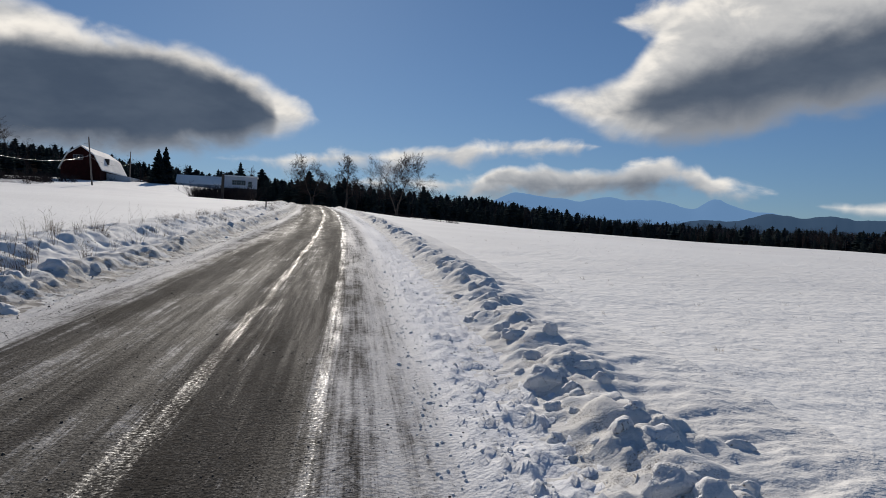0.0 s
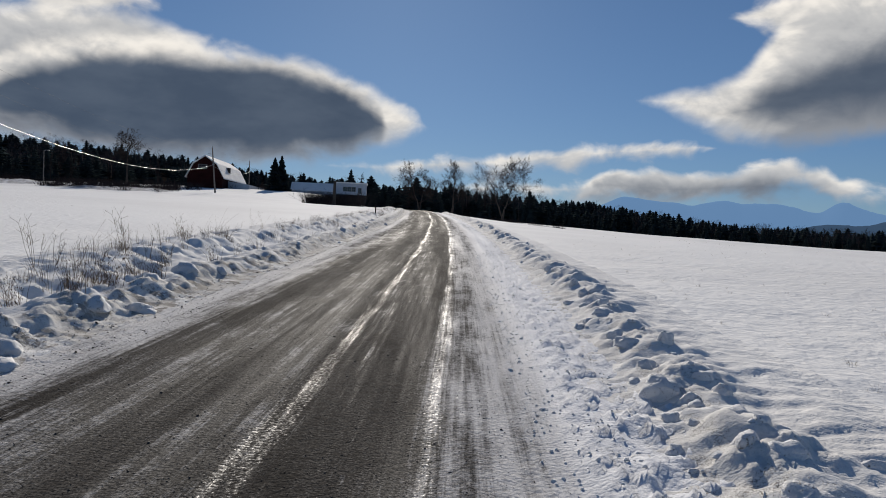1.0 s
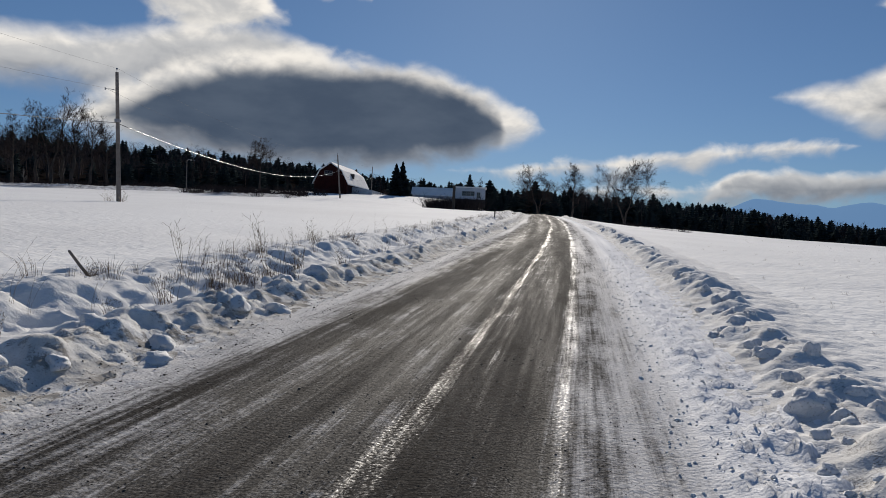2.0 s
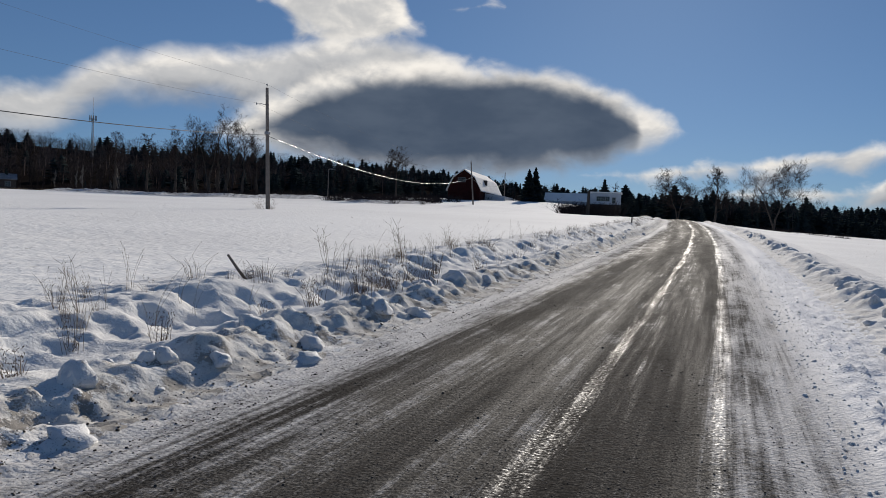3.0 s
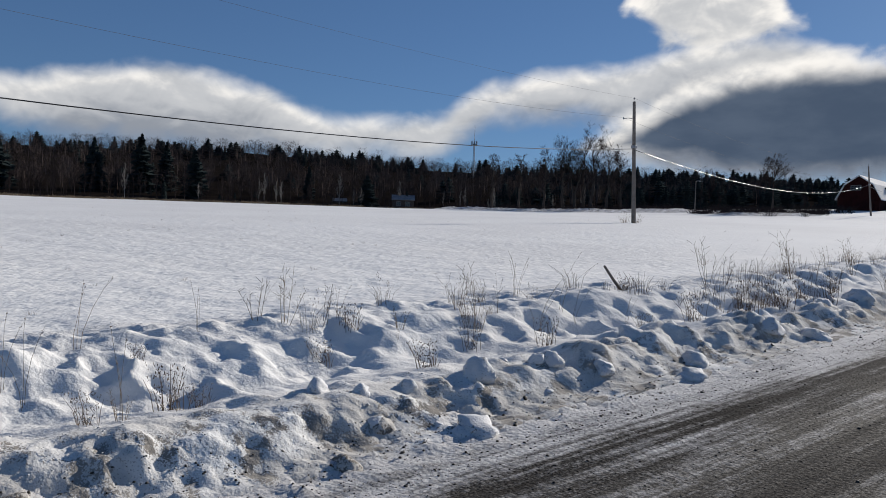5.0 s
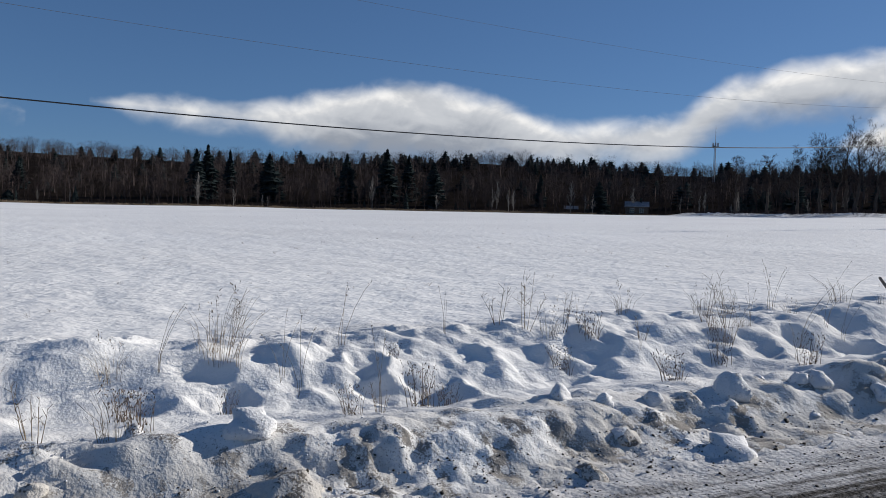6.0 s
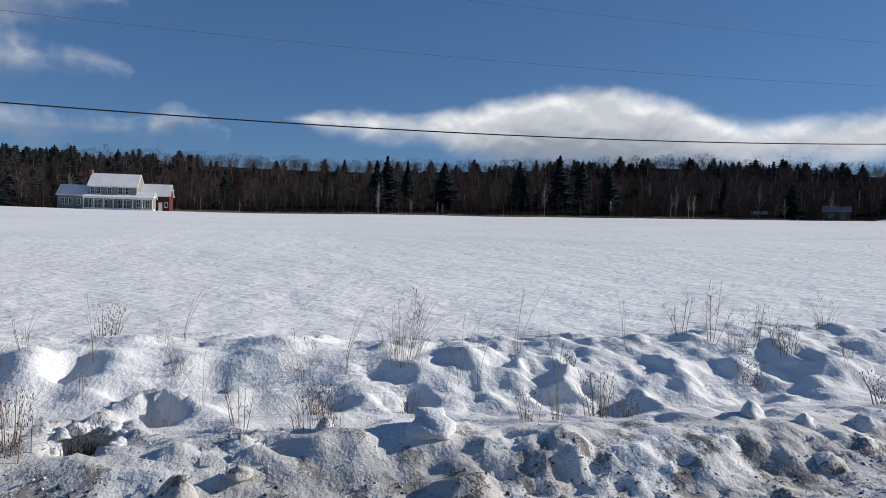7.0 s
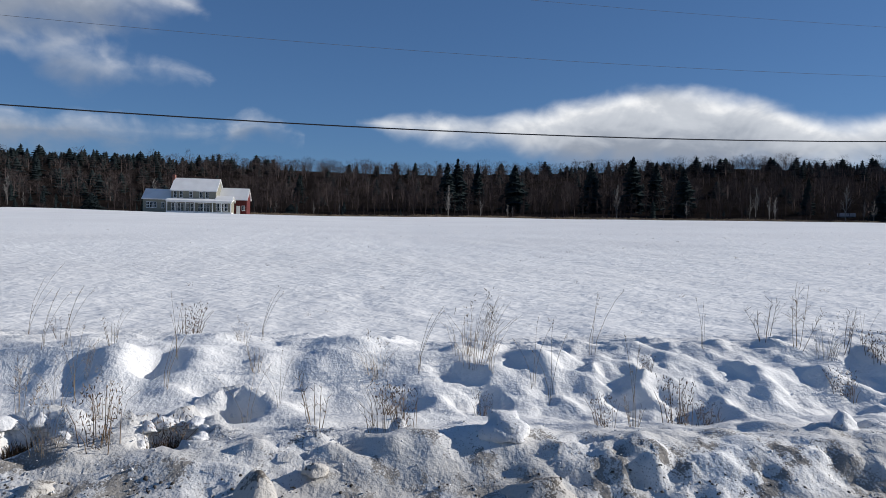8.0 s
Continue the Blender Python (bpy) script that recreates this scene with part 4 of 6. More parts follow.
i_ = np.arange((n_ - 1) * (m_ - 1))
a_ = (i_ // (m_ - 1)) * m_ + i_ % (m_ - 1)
floor_ = array_object("forest_floor", np.stack([fx.ravel(), fy.ravel(), fz.ravel()], 1), np.stack([a_, a_ + m_, a_ + m_ + 1, a_ + 1], 1), SHADED_LITTER, True)
tagged(floor_, "brown leaf litter on the wooded slope, darkened with tree shade", "forest floor", kind="structure")

dark_spots, bare_spots, pale_spots, brush_spots, far_dark, far_bare = [], [], [], [], [], []
b = -62.0
while b < 126:
    d0 = along(b, EDGE_D)
    b += math.degrees(1.9 / d0)
    share = along(b, DARKNESS)
    for depth in (0, 6, 13, 22):
        if rng.random() < 0.38:
            continue
        bb, dd = b + rng.normal(0, 0.35), d0 + depth + rng.uniform(-3, 5)
        x, y = at_bearing(bb, dd)
        z = ground_z(x, y) + 0.3
        size = CANOPY * (0.38 + 0.72 * rng.random() ** 1.3) * (0.85 if bb < -20 else 1.0)
        if rng.random() < share:
            dark_spots.append((x, y, z - 0.2, size * (rng.uniform(0.3, 0.62) if bb > 40 else rng.uniform(0.5, 1.0)), rng.uniform(1.0, 1.5) if bb > 40 else rng.uniform(1.4, 2.3), rng.uniform(0, 6.28), int(rng.integers(0, 6))))
        elif depth < 10 and rng.random() < 0.20 and bb > 30:
            pale_spots.append((x, y, z - 0.2, size * 0.95, rng.uniform(0.6, 0.9), rng.uniform(0, 6.28), int(rng.integers(0, 7))))
        else:
            bare_spots.append((x, y, z - 0.2, size, rng.uniform(0.7, 1.1), rng.uniform(0, 6.28), int(rng.integers(0, 7))))
    for depth in (30, 42, 55, 70, 86, 103, 121, 140, 158, 172, 182, 190, 198, 206, 214):
        if rng.random() < (0.42 if depth < 150 else 0.0):
            continue
        bb, dd = b + rng.normal(0, 0.35), d0 + depth + rng.uniform(-6, 6)
        x, y = at_bearing(bb, dd)
        z = ground_z(x, y) + 0.3
        size = CANOPY * (0.66 + 0.36 * rng.random() ** 1.4)
        ridge_ = (0.22 if 74 < bb < 95 else 0.85 if bb > 95 else 0.55) * float(sstep(depth, 150, 205)) * (0.35 + 0.65 * float(sstep(gnoise(bb * 0.35, 0.5, 311), -0.3, 0.3)))
        if rng.random() < min(0.96, (0.40 * float(sstep(bb, 97, 106)) + 0.045 if bb > 40 else share * 0.85) + ridge_):
            wide_ = rng.uniform(1.4, 2.3) if bb > 40 else rng.uniform(1.5, 2.4)
            far_dark.append((x, y, z, size * rng.uniform(0.45, 0.95), wide_, rng.uniform(0, 6.28), int(rng.integers(0, 5))))
        else:
            far_bare.append((x, y, z, size * rng.uniform(0.8, 1.0), rng.uniform(1.2, 1.9), rng.uniform(0, 6.28), int(rng.integers(0, 7))))
    for depth in (-2, 3, 9):
        if rng.random() < 0.5:
            x, y = at_bearing(b + rng.normal(0, 0.3), d0 + depth + rng.uniform(-2, 3))
            brush_spots.append((x, y, ground_z(x, y) - 0.1, rng.uniform(1.6, 3.5) if depth > 0 else rng.uniform(0.8, 1.8), rng.uniform(0.8, 1.4), rng.uniform(0, 6.28), int(rng.integers(0, 5))))
planted("conifer_wood", CONIFERS, dark_spots, NEEDLES, "dark spruces along the edge of the woods", "woods")
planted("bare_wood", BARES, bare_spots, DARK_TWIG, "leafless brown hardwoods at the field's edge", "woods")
planted("birch_wood", BARES, pale_spots, BIRCH, "pale leafless birches in the woods' edge", "woods")
planted("hillside_conifers", FAR_CONIFERS, far_dark, NEEDLES, "dark spruce and fir on the wooded hill", "woods")
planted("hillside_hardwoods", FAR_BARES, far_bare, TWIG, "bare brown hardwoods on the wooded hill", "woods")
edge_grass = []
for k in range(340):
    bb = rng.uniform(44, 98)
    x, y = at_bearing(bb, along(bb, EDGE_D) - rng.uniform(1, 12))
    edge_grass.append((x, y, float(ground_height(np.array([x]), np.array([y]), None)[0]) - 0.05, rng.uniform(0.7, 1.2), rng.uniform(2.5, 5.0), rng.uniform(0, 6.28), k))
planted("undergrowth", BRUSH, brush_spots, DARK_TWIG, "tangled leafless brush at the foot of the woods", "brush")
planted("meadow_grass", BRUSH, edge_grass, DRY, "strip of tan dead grass at the field's far edge", "dry grass")


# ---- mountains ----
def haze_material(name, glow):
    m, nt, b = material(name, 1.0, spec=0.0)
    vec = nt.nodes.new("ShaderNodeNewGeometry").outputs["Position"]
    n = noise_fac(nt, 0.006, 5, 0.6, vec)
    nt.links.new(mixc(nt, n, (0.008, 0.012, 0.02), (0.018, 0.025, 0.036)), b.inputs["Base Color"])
    # the air's blue haze is put in as a glow of the slopes
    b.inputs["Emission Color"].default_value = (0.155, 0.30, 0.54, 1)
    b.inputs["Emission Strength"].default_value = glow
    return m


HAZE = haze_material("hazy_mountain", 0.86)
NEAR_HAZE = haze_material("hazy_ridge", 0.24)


def mountains(name, dist, peaks, lo, hi, label, mat, depth=700):
    """A range of hills round the horizon: peaks as bearing, steepness, half width."""
    bs = np.linspace(lo, hi, 260)
    crest = np.zeros_like(bs)
    for pb, ps, pw in peaks:
        crest = crest + (ps * np.exp(-((bs - pb) / pw) ** 2)) ** 3
    crest = crest ** (1 / 3)
    crest = crest + 0.0011 * fbm(bs * 1.3, bs * 0 + 0.5, 201, 4)
    crest = crest * sstep(bs, lo, lo + 2) * (1 - sstep(bs, hi - 2, hi))
    rows = []
    for k, f in ((0, 0.0), (0.25, 0.35), (0.5, 0.7), (0.75, 0.93), (1.0, 1.0), (1.3, 0.5)):
        d = dist + depth * k
        z = -60 + (crest * (dist + depth) + 61.5) * f + (5 * fbm(bs * 0.3, bs * 0 + k * 9, 203, 2) if 0 < f < 1 else 0)
        rows.append(np.stack([-np.sin(np.radians(bs)) * d, np.cos(np.radians(bs)) * d, z], 1))
    co = np.concatenate(rows)
    n = len(bs)
    i = np.arange((len(rows) - 1) * (n - 1))
    r, c = i // (n - 1), i % (n - 1)
    a = r * n + c
    ob = array_object(name, co, np.stack([a, a + 1, a + n + 1, a + n], 1), mat, True)
    return tagged(ob, label, "mountains", kind="structure")


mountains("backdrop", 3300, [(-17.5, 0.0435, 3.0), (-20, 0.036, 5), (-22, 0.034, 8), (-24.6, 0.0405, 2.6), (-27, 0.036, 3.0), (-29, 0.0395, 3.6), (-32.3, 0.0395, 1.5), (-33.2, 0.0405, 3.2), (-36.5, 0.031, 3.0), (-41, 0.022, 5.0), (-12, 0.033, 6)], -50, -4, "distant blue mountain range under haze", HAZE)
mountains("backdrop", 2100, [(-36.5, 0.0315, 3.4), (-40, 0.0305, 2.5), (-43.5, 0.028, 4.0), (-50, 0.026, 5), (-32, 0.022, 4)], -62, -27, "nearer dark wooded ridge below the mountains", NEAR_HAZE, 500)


# ---- poles and wires ----
def utility_pole(x, y, height, lean, label, arm=True):
    z = ground_z(x, y) - 0.2
    ob = thing("utility_pole", Matrix.Translation((x, y, z)), label, "utility pole", "poles along the field")
    bm = bmesh.new()
    top = Vector((-lean * height, 0, height))
    n = 6
    add_tube(bm, [top * (i / n) for i in range(n + 1)], [0.17 - 0.06 * i / n for i in range(n + 1)], 12)
    part("shaft", bm, POLE_WOOD, ob, smooth_=False)
    if arm:
        bm = bmesh.new()
        add_tube(bm, [top, top + Vector((0, 0, 0.22))], [0.02, 0.02], 6)
        add_tube(bm, [top + Vector((0, 0, 0.18)), top + Vector((0, 0, 0.30))], [0.06, 0.045], 8)
        add_tube(bm, [top + Vector((0, 0, 0.22)), top + Vector((0, 0, 0.25))], [0.075, 0.075], 8)
        part("insulator", bm, IRON, ob, "grey pin insulator")
        bm = bmesh.new()
        s = top * (1 - 1.25 / height)
        add_tube(bm, [s, s + Vector((-0.45, -0.1, 0.08)), s + Vector((-0.8, -0.15, 0.06))], [0.025, 0.022, 0.02], 6)
        add_tube(bm, [s + Vector((-0.78, -0.15, 0.0)), s + Vector((-0.78, -0.15, 0.16))], [0.045, 0.04], 8)
        part("bracket", bm, IRON, ob, "steel side bracket with insulator")
        bm = bmesh.new()
        s = top * (1 - 3.3 / height)
        add_box(bm, s.x - 0.16, s.y - 0.16, s.z - 0.12, s.x + 0.16, s.y + 0.16, s.z + 0.1, 0.02)
        part("clamp", bm, IRON, ob, "cable clamp round the shaft")
    return Matrix.Translation((x, y, z)) @ top


def overhead_wire(p0, p1, sag, radius, label, mat):
    bm = bmesh.new()
    n = 40
    p0, p1 = Vector(p0), Vector(p1)
    pts = [p0.lerp(p1, i / n) - Vector((0, 0, 4 * sag * (i / n) * (1 - i / n))) for i in range(n + 1)]
    add_tube(bm, pts, [radius] * (n + 1), 6)
    ob = part("overhead_wire", bm, mat, None, smooth_=True)
    return tagged(ob, label, "wire")


P1 = at_bearing(29.75, 55.0)
P2 = at_bearing(13.85, 150.0)
P3 = at_bearing(11.45, 228.0)
P0 = (-19.5, -52.0)
top1 = utility_pole(P1[0], P1[1], 9.37, 0.042, "grey weathered wooden utility pole standing in the snow")
top2 = utility_pole(P2[0], P2[1], 9.45, 0.090, "leaning wooden utility pole before the barn")
top3 = utility_pole(P3[0], P3[1], 9.5, 0.0, "thin wooden utility pole behind the barn")
top0 = utility_pole(P0[0], P0[1], 11.0, 0.0, "wooden utility pole beyond the bend of the field")


def down(v, k):
    return v - Vector((0, 0, k))


for a, c, sag, sag2, sag3 in ((top0, top1, 2.85, 2.46, 2.06), (top1, top2, 2.2, 2.0, 1.8), (top2, top3, 1.2, 1.1, 1.0)):
    overhead_wire(down(a, 3.45), down(c, 3.45), sag, 0.022, "thick black telephone cable sagging between poles", CABLE)
    overhead_wire(down(a, 1.1) + Vector((-0.78, -0.15, 0)), down(c, 1.1) + Vector((-0.78, -0.15, 0)), sag2, 0.006, "thin grey neutral wire between poles", WIRE)
    overhead_wire(a + Vector((0, 0, 0.27)), c + Vector((0, 0, 0.27)), sag3, 0.005, "thin power wire along the pole tops", WIRE)

# ---- named trees ----
for b_, d_, s_, w_, sd, fk in ((-1.7, 150, 0.0835, 8.0, 1, 2), (-4.4, 140, 0.0875, 6.0, 2, 1), (-8.35, 125, 0.0925, 10.0, 3, 2)):
    x, y = at_bearing(b_, d_)
    bare_tree("roadside_tree", x, y, EYE_Z + s_ * d_ - ground_z(x, y), w_, sd, "leafless roadside maple against the sky", "roadside trees", 0.012, fk, 0.34, fine=(4, 4))
for b_, d_, s_, w_, sd, fk in ((36.5, 185, 0.111, 7, 11, 1), (35.1, 180, 0.121, 9, 12, 1), (34.2, 178, 0.134, 11, 13, 2), (32.8, 176, 0.132, 11, 14, 1), (31.7, 172, 0.116, 10, 15, 1), (30.7, 180, 0.106, 6, 16, 1), (38.4, 192, 0.108, 6, 17, 1), (40.6, 195, 0.108, 6, 18, 1), (20.0, 165, 0.101, 7, 19, 1), (33.5, 182, 0.128, 6, 20, 1)):
    x, y = at_bearing(b_, d_)
    bare_tree("field_edge_tree", x, y, EYE_Z + s_ * d_ - ground_z(x, y), w_, sd, "tall leafless hardwood at the field's edge", "field edge trees", 0.016, fk, 0.42, fine=(4, 3), up=0.40)
for b_, d_, s_, w_, sd in ((9.55, 195, 0.0845, 6.6, 21), (9.05, 197, 0.0877, 7.0, 22)):
    x, y = at_bearing(b_, d_)
    spruce("spruce", x, y, EYE_Z + s_ * d_ - ground_z(x, y), w_, sd, "dark twin spruce beside the white building", "twin spruces", 0.34)


# ---- buildings ----
SIDING = mottled("sage_clapboard", (0.19, 0.185, 0.145), (0.26, 0.25, 0.20), 0.8, 0.7)
PALE = mottled("pale_siding", (0.36, 0.39, 0.43), (0.46, 0.49, 0.53), 0.7, 0.6)
TRIM = mottled("white_trim", (0.72, 0.72, 0.71), (0.82, 0.82, 0.81), 2.0, 0.55)
DULL_TRIM = mottled("weathered_window_frame", (0.16, 0.15, 0.14), (0.26, 0.25, 0.24), 2.0, 0.7)
DULL_ROOF = mottled("dull_sheet_roof", (0.13, 0.13, 0.135), (0.26, 0.26, 0.27), 0.7, 0.7)
DARK_WOOD = mottled("dark_timber", (0.025, 0.022, 0.02), (0.06, 0.052, 0.045), 2.0, 0.85)
BRICK = mottled("old_brick", (0.16, 0.07, 0.05), (0.26, 0.12, 0.09), 3.0, 0.85)


def glass_material():
    m, nt, b = material("window_glass", 0.05, 0.0, 0.6)
    b.inputs["Base Color"].default_value = (0.012, 0.014, 0.018, 1)
    return m


GLASS = glass_material()


def window(parent, x, z, w, h, y, bars=1, name="window", trim=None):
    """A framed window on a wall that faces -y; x, z its lower left corner."""
    bm = bmesh.new()
    t = 0.09
    for a in ((x - t, z - t, x, z + h + t), (x + w, z - t, x + w + t, z + h + t), (x, z + h, x + w, z + h + t), (x - 0.04, z - t - 0.03, x + w + 0.04, z)):
        add_box(bm, a[0], y - 0.07, a[1], a[2], y + 0.03, a[3])
    win = part(name, bm, trim or TRIM, parent)
    bm = bmesh.new()
    add_box(bm, x, y - 0.02, z, x + w, y - 0.005, z + h)
    part("pane", bm, GLASS, win, "dark reflecting glass")
    bm = bmesh.new()
    add_box(bm, x, y - 0.05, z + h / 2 - 0.025, x + w, y - 0.024, z + h / 2 + 0.025)
    for i in range(bars):
        xx = x + w * (i + 1) / (bars + 1)
        add_box(bm, xx - 0.02, y - 0.045, z, xx + 0.02, y - 0.022, z + h)
    part("muntin", bm, trim or TRIM, win)
    return win


def gable_roof(x0, x1, y0, y1, eave, ridge, over=0.35, thick=0.22):
    """A saddle roof, ridge along x, with thickness."""
    ym = (y0 + y1) / 2
    k = (ridge - eave) / (ym - y0)
    prof = [(y0 - over, eave - k * over), (ym, ridge), (y1 + over, eave - k * over), (y1 + over, eave - k * over + thick), (ym, ridge + thick * 1.15), (y0 - over, eave - k * over + thick)]
    bm = bmesh.new()
    a = [bm.verts.new((x0 - over, y, z)) for y, z in prof]
    c = [bm.verts.new((x1 + over, y, z)) for y, z in prof]
    for q in (a, c[::-1]):
        bm.faces.new((q[0], q[1], q[4], q[5]))
        bm.faces.new((q[1], q[2], q[3], q[4]))
    for i in range(6):
        bm.faces.new((a[i], c[i], c[(i + 1) % 6], a[(i + 1) % 6]))
    bmesh.ops.recalc_face_normals(bm, faces=bm.faces)
    return bm


def gable_walls(x0, x1, y0, y1, eave, ridge):
    """Four walls with gables at both x ends."""
    ym = (y0 + y1) / 2
    bm = bmesh.new()
    a = [bm.verts.new((x0, y, z)) for y, z in ((y0, -0.6), (y1, -0.6), (y1, eave), (ym, ridge), (y0, eave))]
    c = [bm.verts.new((x1, y, z)) for y, z in ((y0, -0.6), (y1, -0.6), (y1, eave), (ym, ridge), (y0, eave))]
    bm.faces.new(a)
    bm.faces.new(c[::-1])
    for i in range(5):
        bm.faces.new((a[i], c[i], c[(i + 1) % 5], a[(i + 1) % 5]))
    bmesh.ops.recalc_face_normals(bm, faces=bm.faces)
    return bm


def clapboards(parent, x0, x1, y, z0, z1, mat):
    """Lapped boards on a wall that faces -y."""
    for k in range(int((z1 - z0) / 0.42)):
        z = z0 + k * 0.42
        bm = prism([(y - 0.045, z), (y + 0.01, z), (y + 0.01, z + 0.42), (y - 0.012, z + 0.42)], x0, x1)
        for v in bm.verts:
            v.co = Vector((v.co.y, v.co.x, v.co.z))
        bmesh.ops.recalc_face_normals(bm, faces=bm.faces)
        part("board", bm, mat, parent)


hx, hy = -205.5, -51.3
house = thing("farmhouse", pose(hx, hy, ground_z(hx + 3, hy + 13) + 0.35, 0, 0, 86) @ Matrix.Diagonal((0.885, 1, 1.07, 1)), "two-storey sage farmhouse with a white porch and snowy roofs", "house")
wing = part("wall", gable_walls(0, 8.6, 0.6, 7, 3.3, 5.6), SIDING, house, "low wing wall")
main_wall = part("wall", gable_walls(8.6, 21.9, 0, 8, 5.6, 8.6), SIDING, house, "two-storey main wall")
ell = part("wall", gable_walls(21.9, 30.4, 3.6, 8.8, 3.9, 6.5), RED, house, "red ell wall")
part("roof", gable_roof(0, 8.5, 0.6, 7, 3.3, 5.6), ROOF_SNOW, house, "snow-covered wing roof")
part("roof", gable_roof(8.6, 21.9, 0, 8, 5.6, 8.6), ROOF_SNOW, house, "snow-covered main roof")
part("roof", gable_roof(22.3, 30.4, 3.6, 8.8, 3.9, 6.5), ROOF_SNOW, house, "snow-covered ell roof")
clapboards(house, 0, 8.55, 0.6, -0.1, 3.2, SIDING)
clapboards(house, 8.6, 21.9, 0.0, -0.1, 5.5, SIDING)
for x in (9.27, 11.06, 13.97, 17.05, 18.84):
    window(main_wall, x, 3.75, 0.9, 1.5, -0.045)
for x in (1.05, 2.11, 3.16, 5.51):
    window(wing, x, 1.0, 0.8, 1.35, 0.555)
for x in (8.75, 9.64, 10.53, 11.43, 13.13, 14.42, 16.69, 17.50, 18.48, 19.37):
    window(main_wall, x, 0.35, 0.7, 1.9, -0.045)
bm = box(27.3, 3.5, 0, 28.4, 3.64, 2.1)
part("door", bm, TRIM, house, "white ell door")
# porch
porch = part("porch_roof", prism([(-2.6, 2.75), (0.05, 3.35), (0.05, 3.6), (-2.75, 3.0), (-2.75, 2.72)], 7.8, 27.4), ROOF_SNOW, house, "snow-covered porch roof")
for v in porch.data.vertices:
    v.co = Vector((v.co.y, v.co.x, v.co.z))
porch.data.flip_normals()
part("porch_floor", box(7.9, -2.5, -0.5, 27.2, 0, 0.25), TRIM, house, "white porch floor and skirt")
part("porch_beam", box(7.9, -2.55, 2.5, 27.2, -2.35, 2.78), TRIM, house, "white porch beam")
for i in range(8):
    x = 8.1 + i * 2.69
    bm = box(x - 0.1, -2.53, 0.25, x + 0.1, -2.36, 2.5, 0.02)
    part("porch_post", bm, TRIM, house, "white porch post")
part("porch_room", gable_walls(22.1, 26.6, -1.6, 3.5, 2.75, 4.2), SIDING, house, "sage sunroom under the porch roof")
for i in range(3):
    window(house, 22.5 + i * 1.25, 0.6, 0.85, 1.8, -1.6)
part("roof", gable_roof(22.1, 26.8, -1.6, 3.5, 2.8, 4.25, 0.3, 0.2), ROOF_SNOW, house, "snow-covered sunroom roof")
part("chimney", box(7.75, 3.3, 3, 8.55, 4.5, 9.6, 0.03), BRICK, house, "brick chimney")
window(ell, 29.0, 1.0, 0.8, 1.1, 3.6)


def barn():
    x, y = at_bearing(14.65, 190)
    z = ground_z(x, y + 10)
    ob = thing("barn", pose(x, y, z - 0.4), "dark red gambrel barn with a snow-covered roof", "barn")
    w, eave, knee, top, length = 4.3, 2.9, 5.9, 7.9, 26.0
    prof = [(-w, -0.8), (w, -0.8), (w, eave), (2.9, knee), (0, top), (-2.9, knee), (-w, eave)]
    body = part("wall", prism(prof, 0, length), BARN_RED, ob, "red board walls")
    for sgn in (-1, 1):
        out_ = [(0, top), (2.9, knee), (w + 0.45, eave - 0.5), (w + 0.45, eave - 0.25), (2.95, knee + 0.28), (0, top + 0.3)]
        part("roof", prism([(sgn * a, c) for a, c in out_], -0.5, length + 0.5), ROOF_SNOW, ob, "snow-covered roof slope")
    for k in range(16):
        xx = -w + 0.1 + k * 0.53
        hgt = min(eave + (w - abs(xx)) * 2.0, top - abs(xx) * 0.71) - 0.15
        part("board", box(xx, -0.035, -0.6, xx + 0.45, 0.0, min(hgt, top - abs(xx + 0.5) * 0.71 - 0.15, eave + (w - abs(xx + 0.5)) * 2.0)), BARN_RED, body)
    win = window(body, -1.6, 4.8, 2.0, 1.0, -0.05, 2, trim=DULL_TRIM)
    part("door", box(-1.8, -0.12, -0.5, 1.8, -0.04, 3.0), BARN_RED, body, "sliding plank door")
    part("dormer", box(w - 1.35, 8.5, 4.4, w - 0.25, 9.7, 5.8), DARK_WOOD, ob, "dark roof opening")
    part("lean_to", prism([(w, -0.6), (w + 5.5, -0.6), (w + 5.5, 1.5), (w, 2.2)], 6, length), PALE, ob, "low pale lean-to")
    return ob


barn()


def low_building():
    x, y = at_bearing(8.35, 202)
    z = ground_z(x + 9, y) + 0.5
    ob = thing("long_house", pose(x, y, z, 0, 0, 2), "long low pale house with a snowy roof", "house")
    left = part("wall", gable_walls(0.3, 12.2, 0, 6.0, 1.0, 3.0), PALE, ob, "low pale wall")
    part("roof", gable_roof(0.3, 12.0, 0, 6.0, 1.0, 3.0, 0.3, 0.2), ROOF_SNOW, ob, "snow-covered long roof")
    right = part("wall", box(12.2, -0.4, -1.8, 20.6, 7, 3.3), PALE, ob, "taller pale wall")
    part("base", box(12.1, -0.5, -2.0, 20.7, -0.4, 0.2), DARK_WOOD, ob, "dark foundation")
    part("flat_roof", box(12.0, -0.75, 3.3, 20.9, 7.3, 3.6, 0.03), ROOF_SNOW, ob, "snow on the flat roof")
    for i in range(3):
        window(right, 14.3 + i * 1.15, 1.2, 1.0, 1.1, -0.4, trim=DULL_TRIM)
    window(right, 18.4, 0.7, 0.8, 1.4, -0.4, trim=DULL_TRIM)
    return ob


low_building()


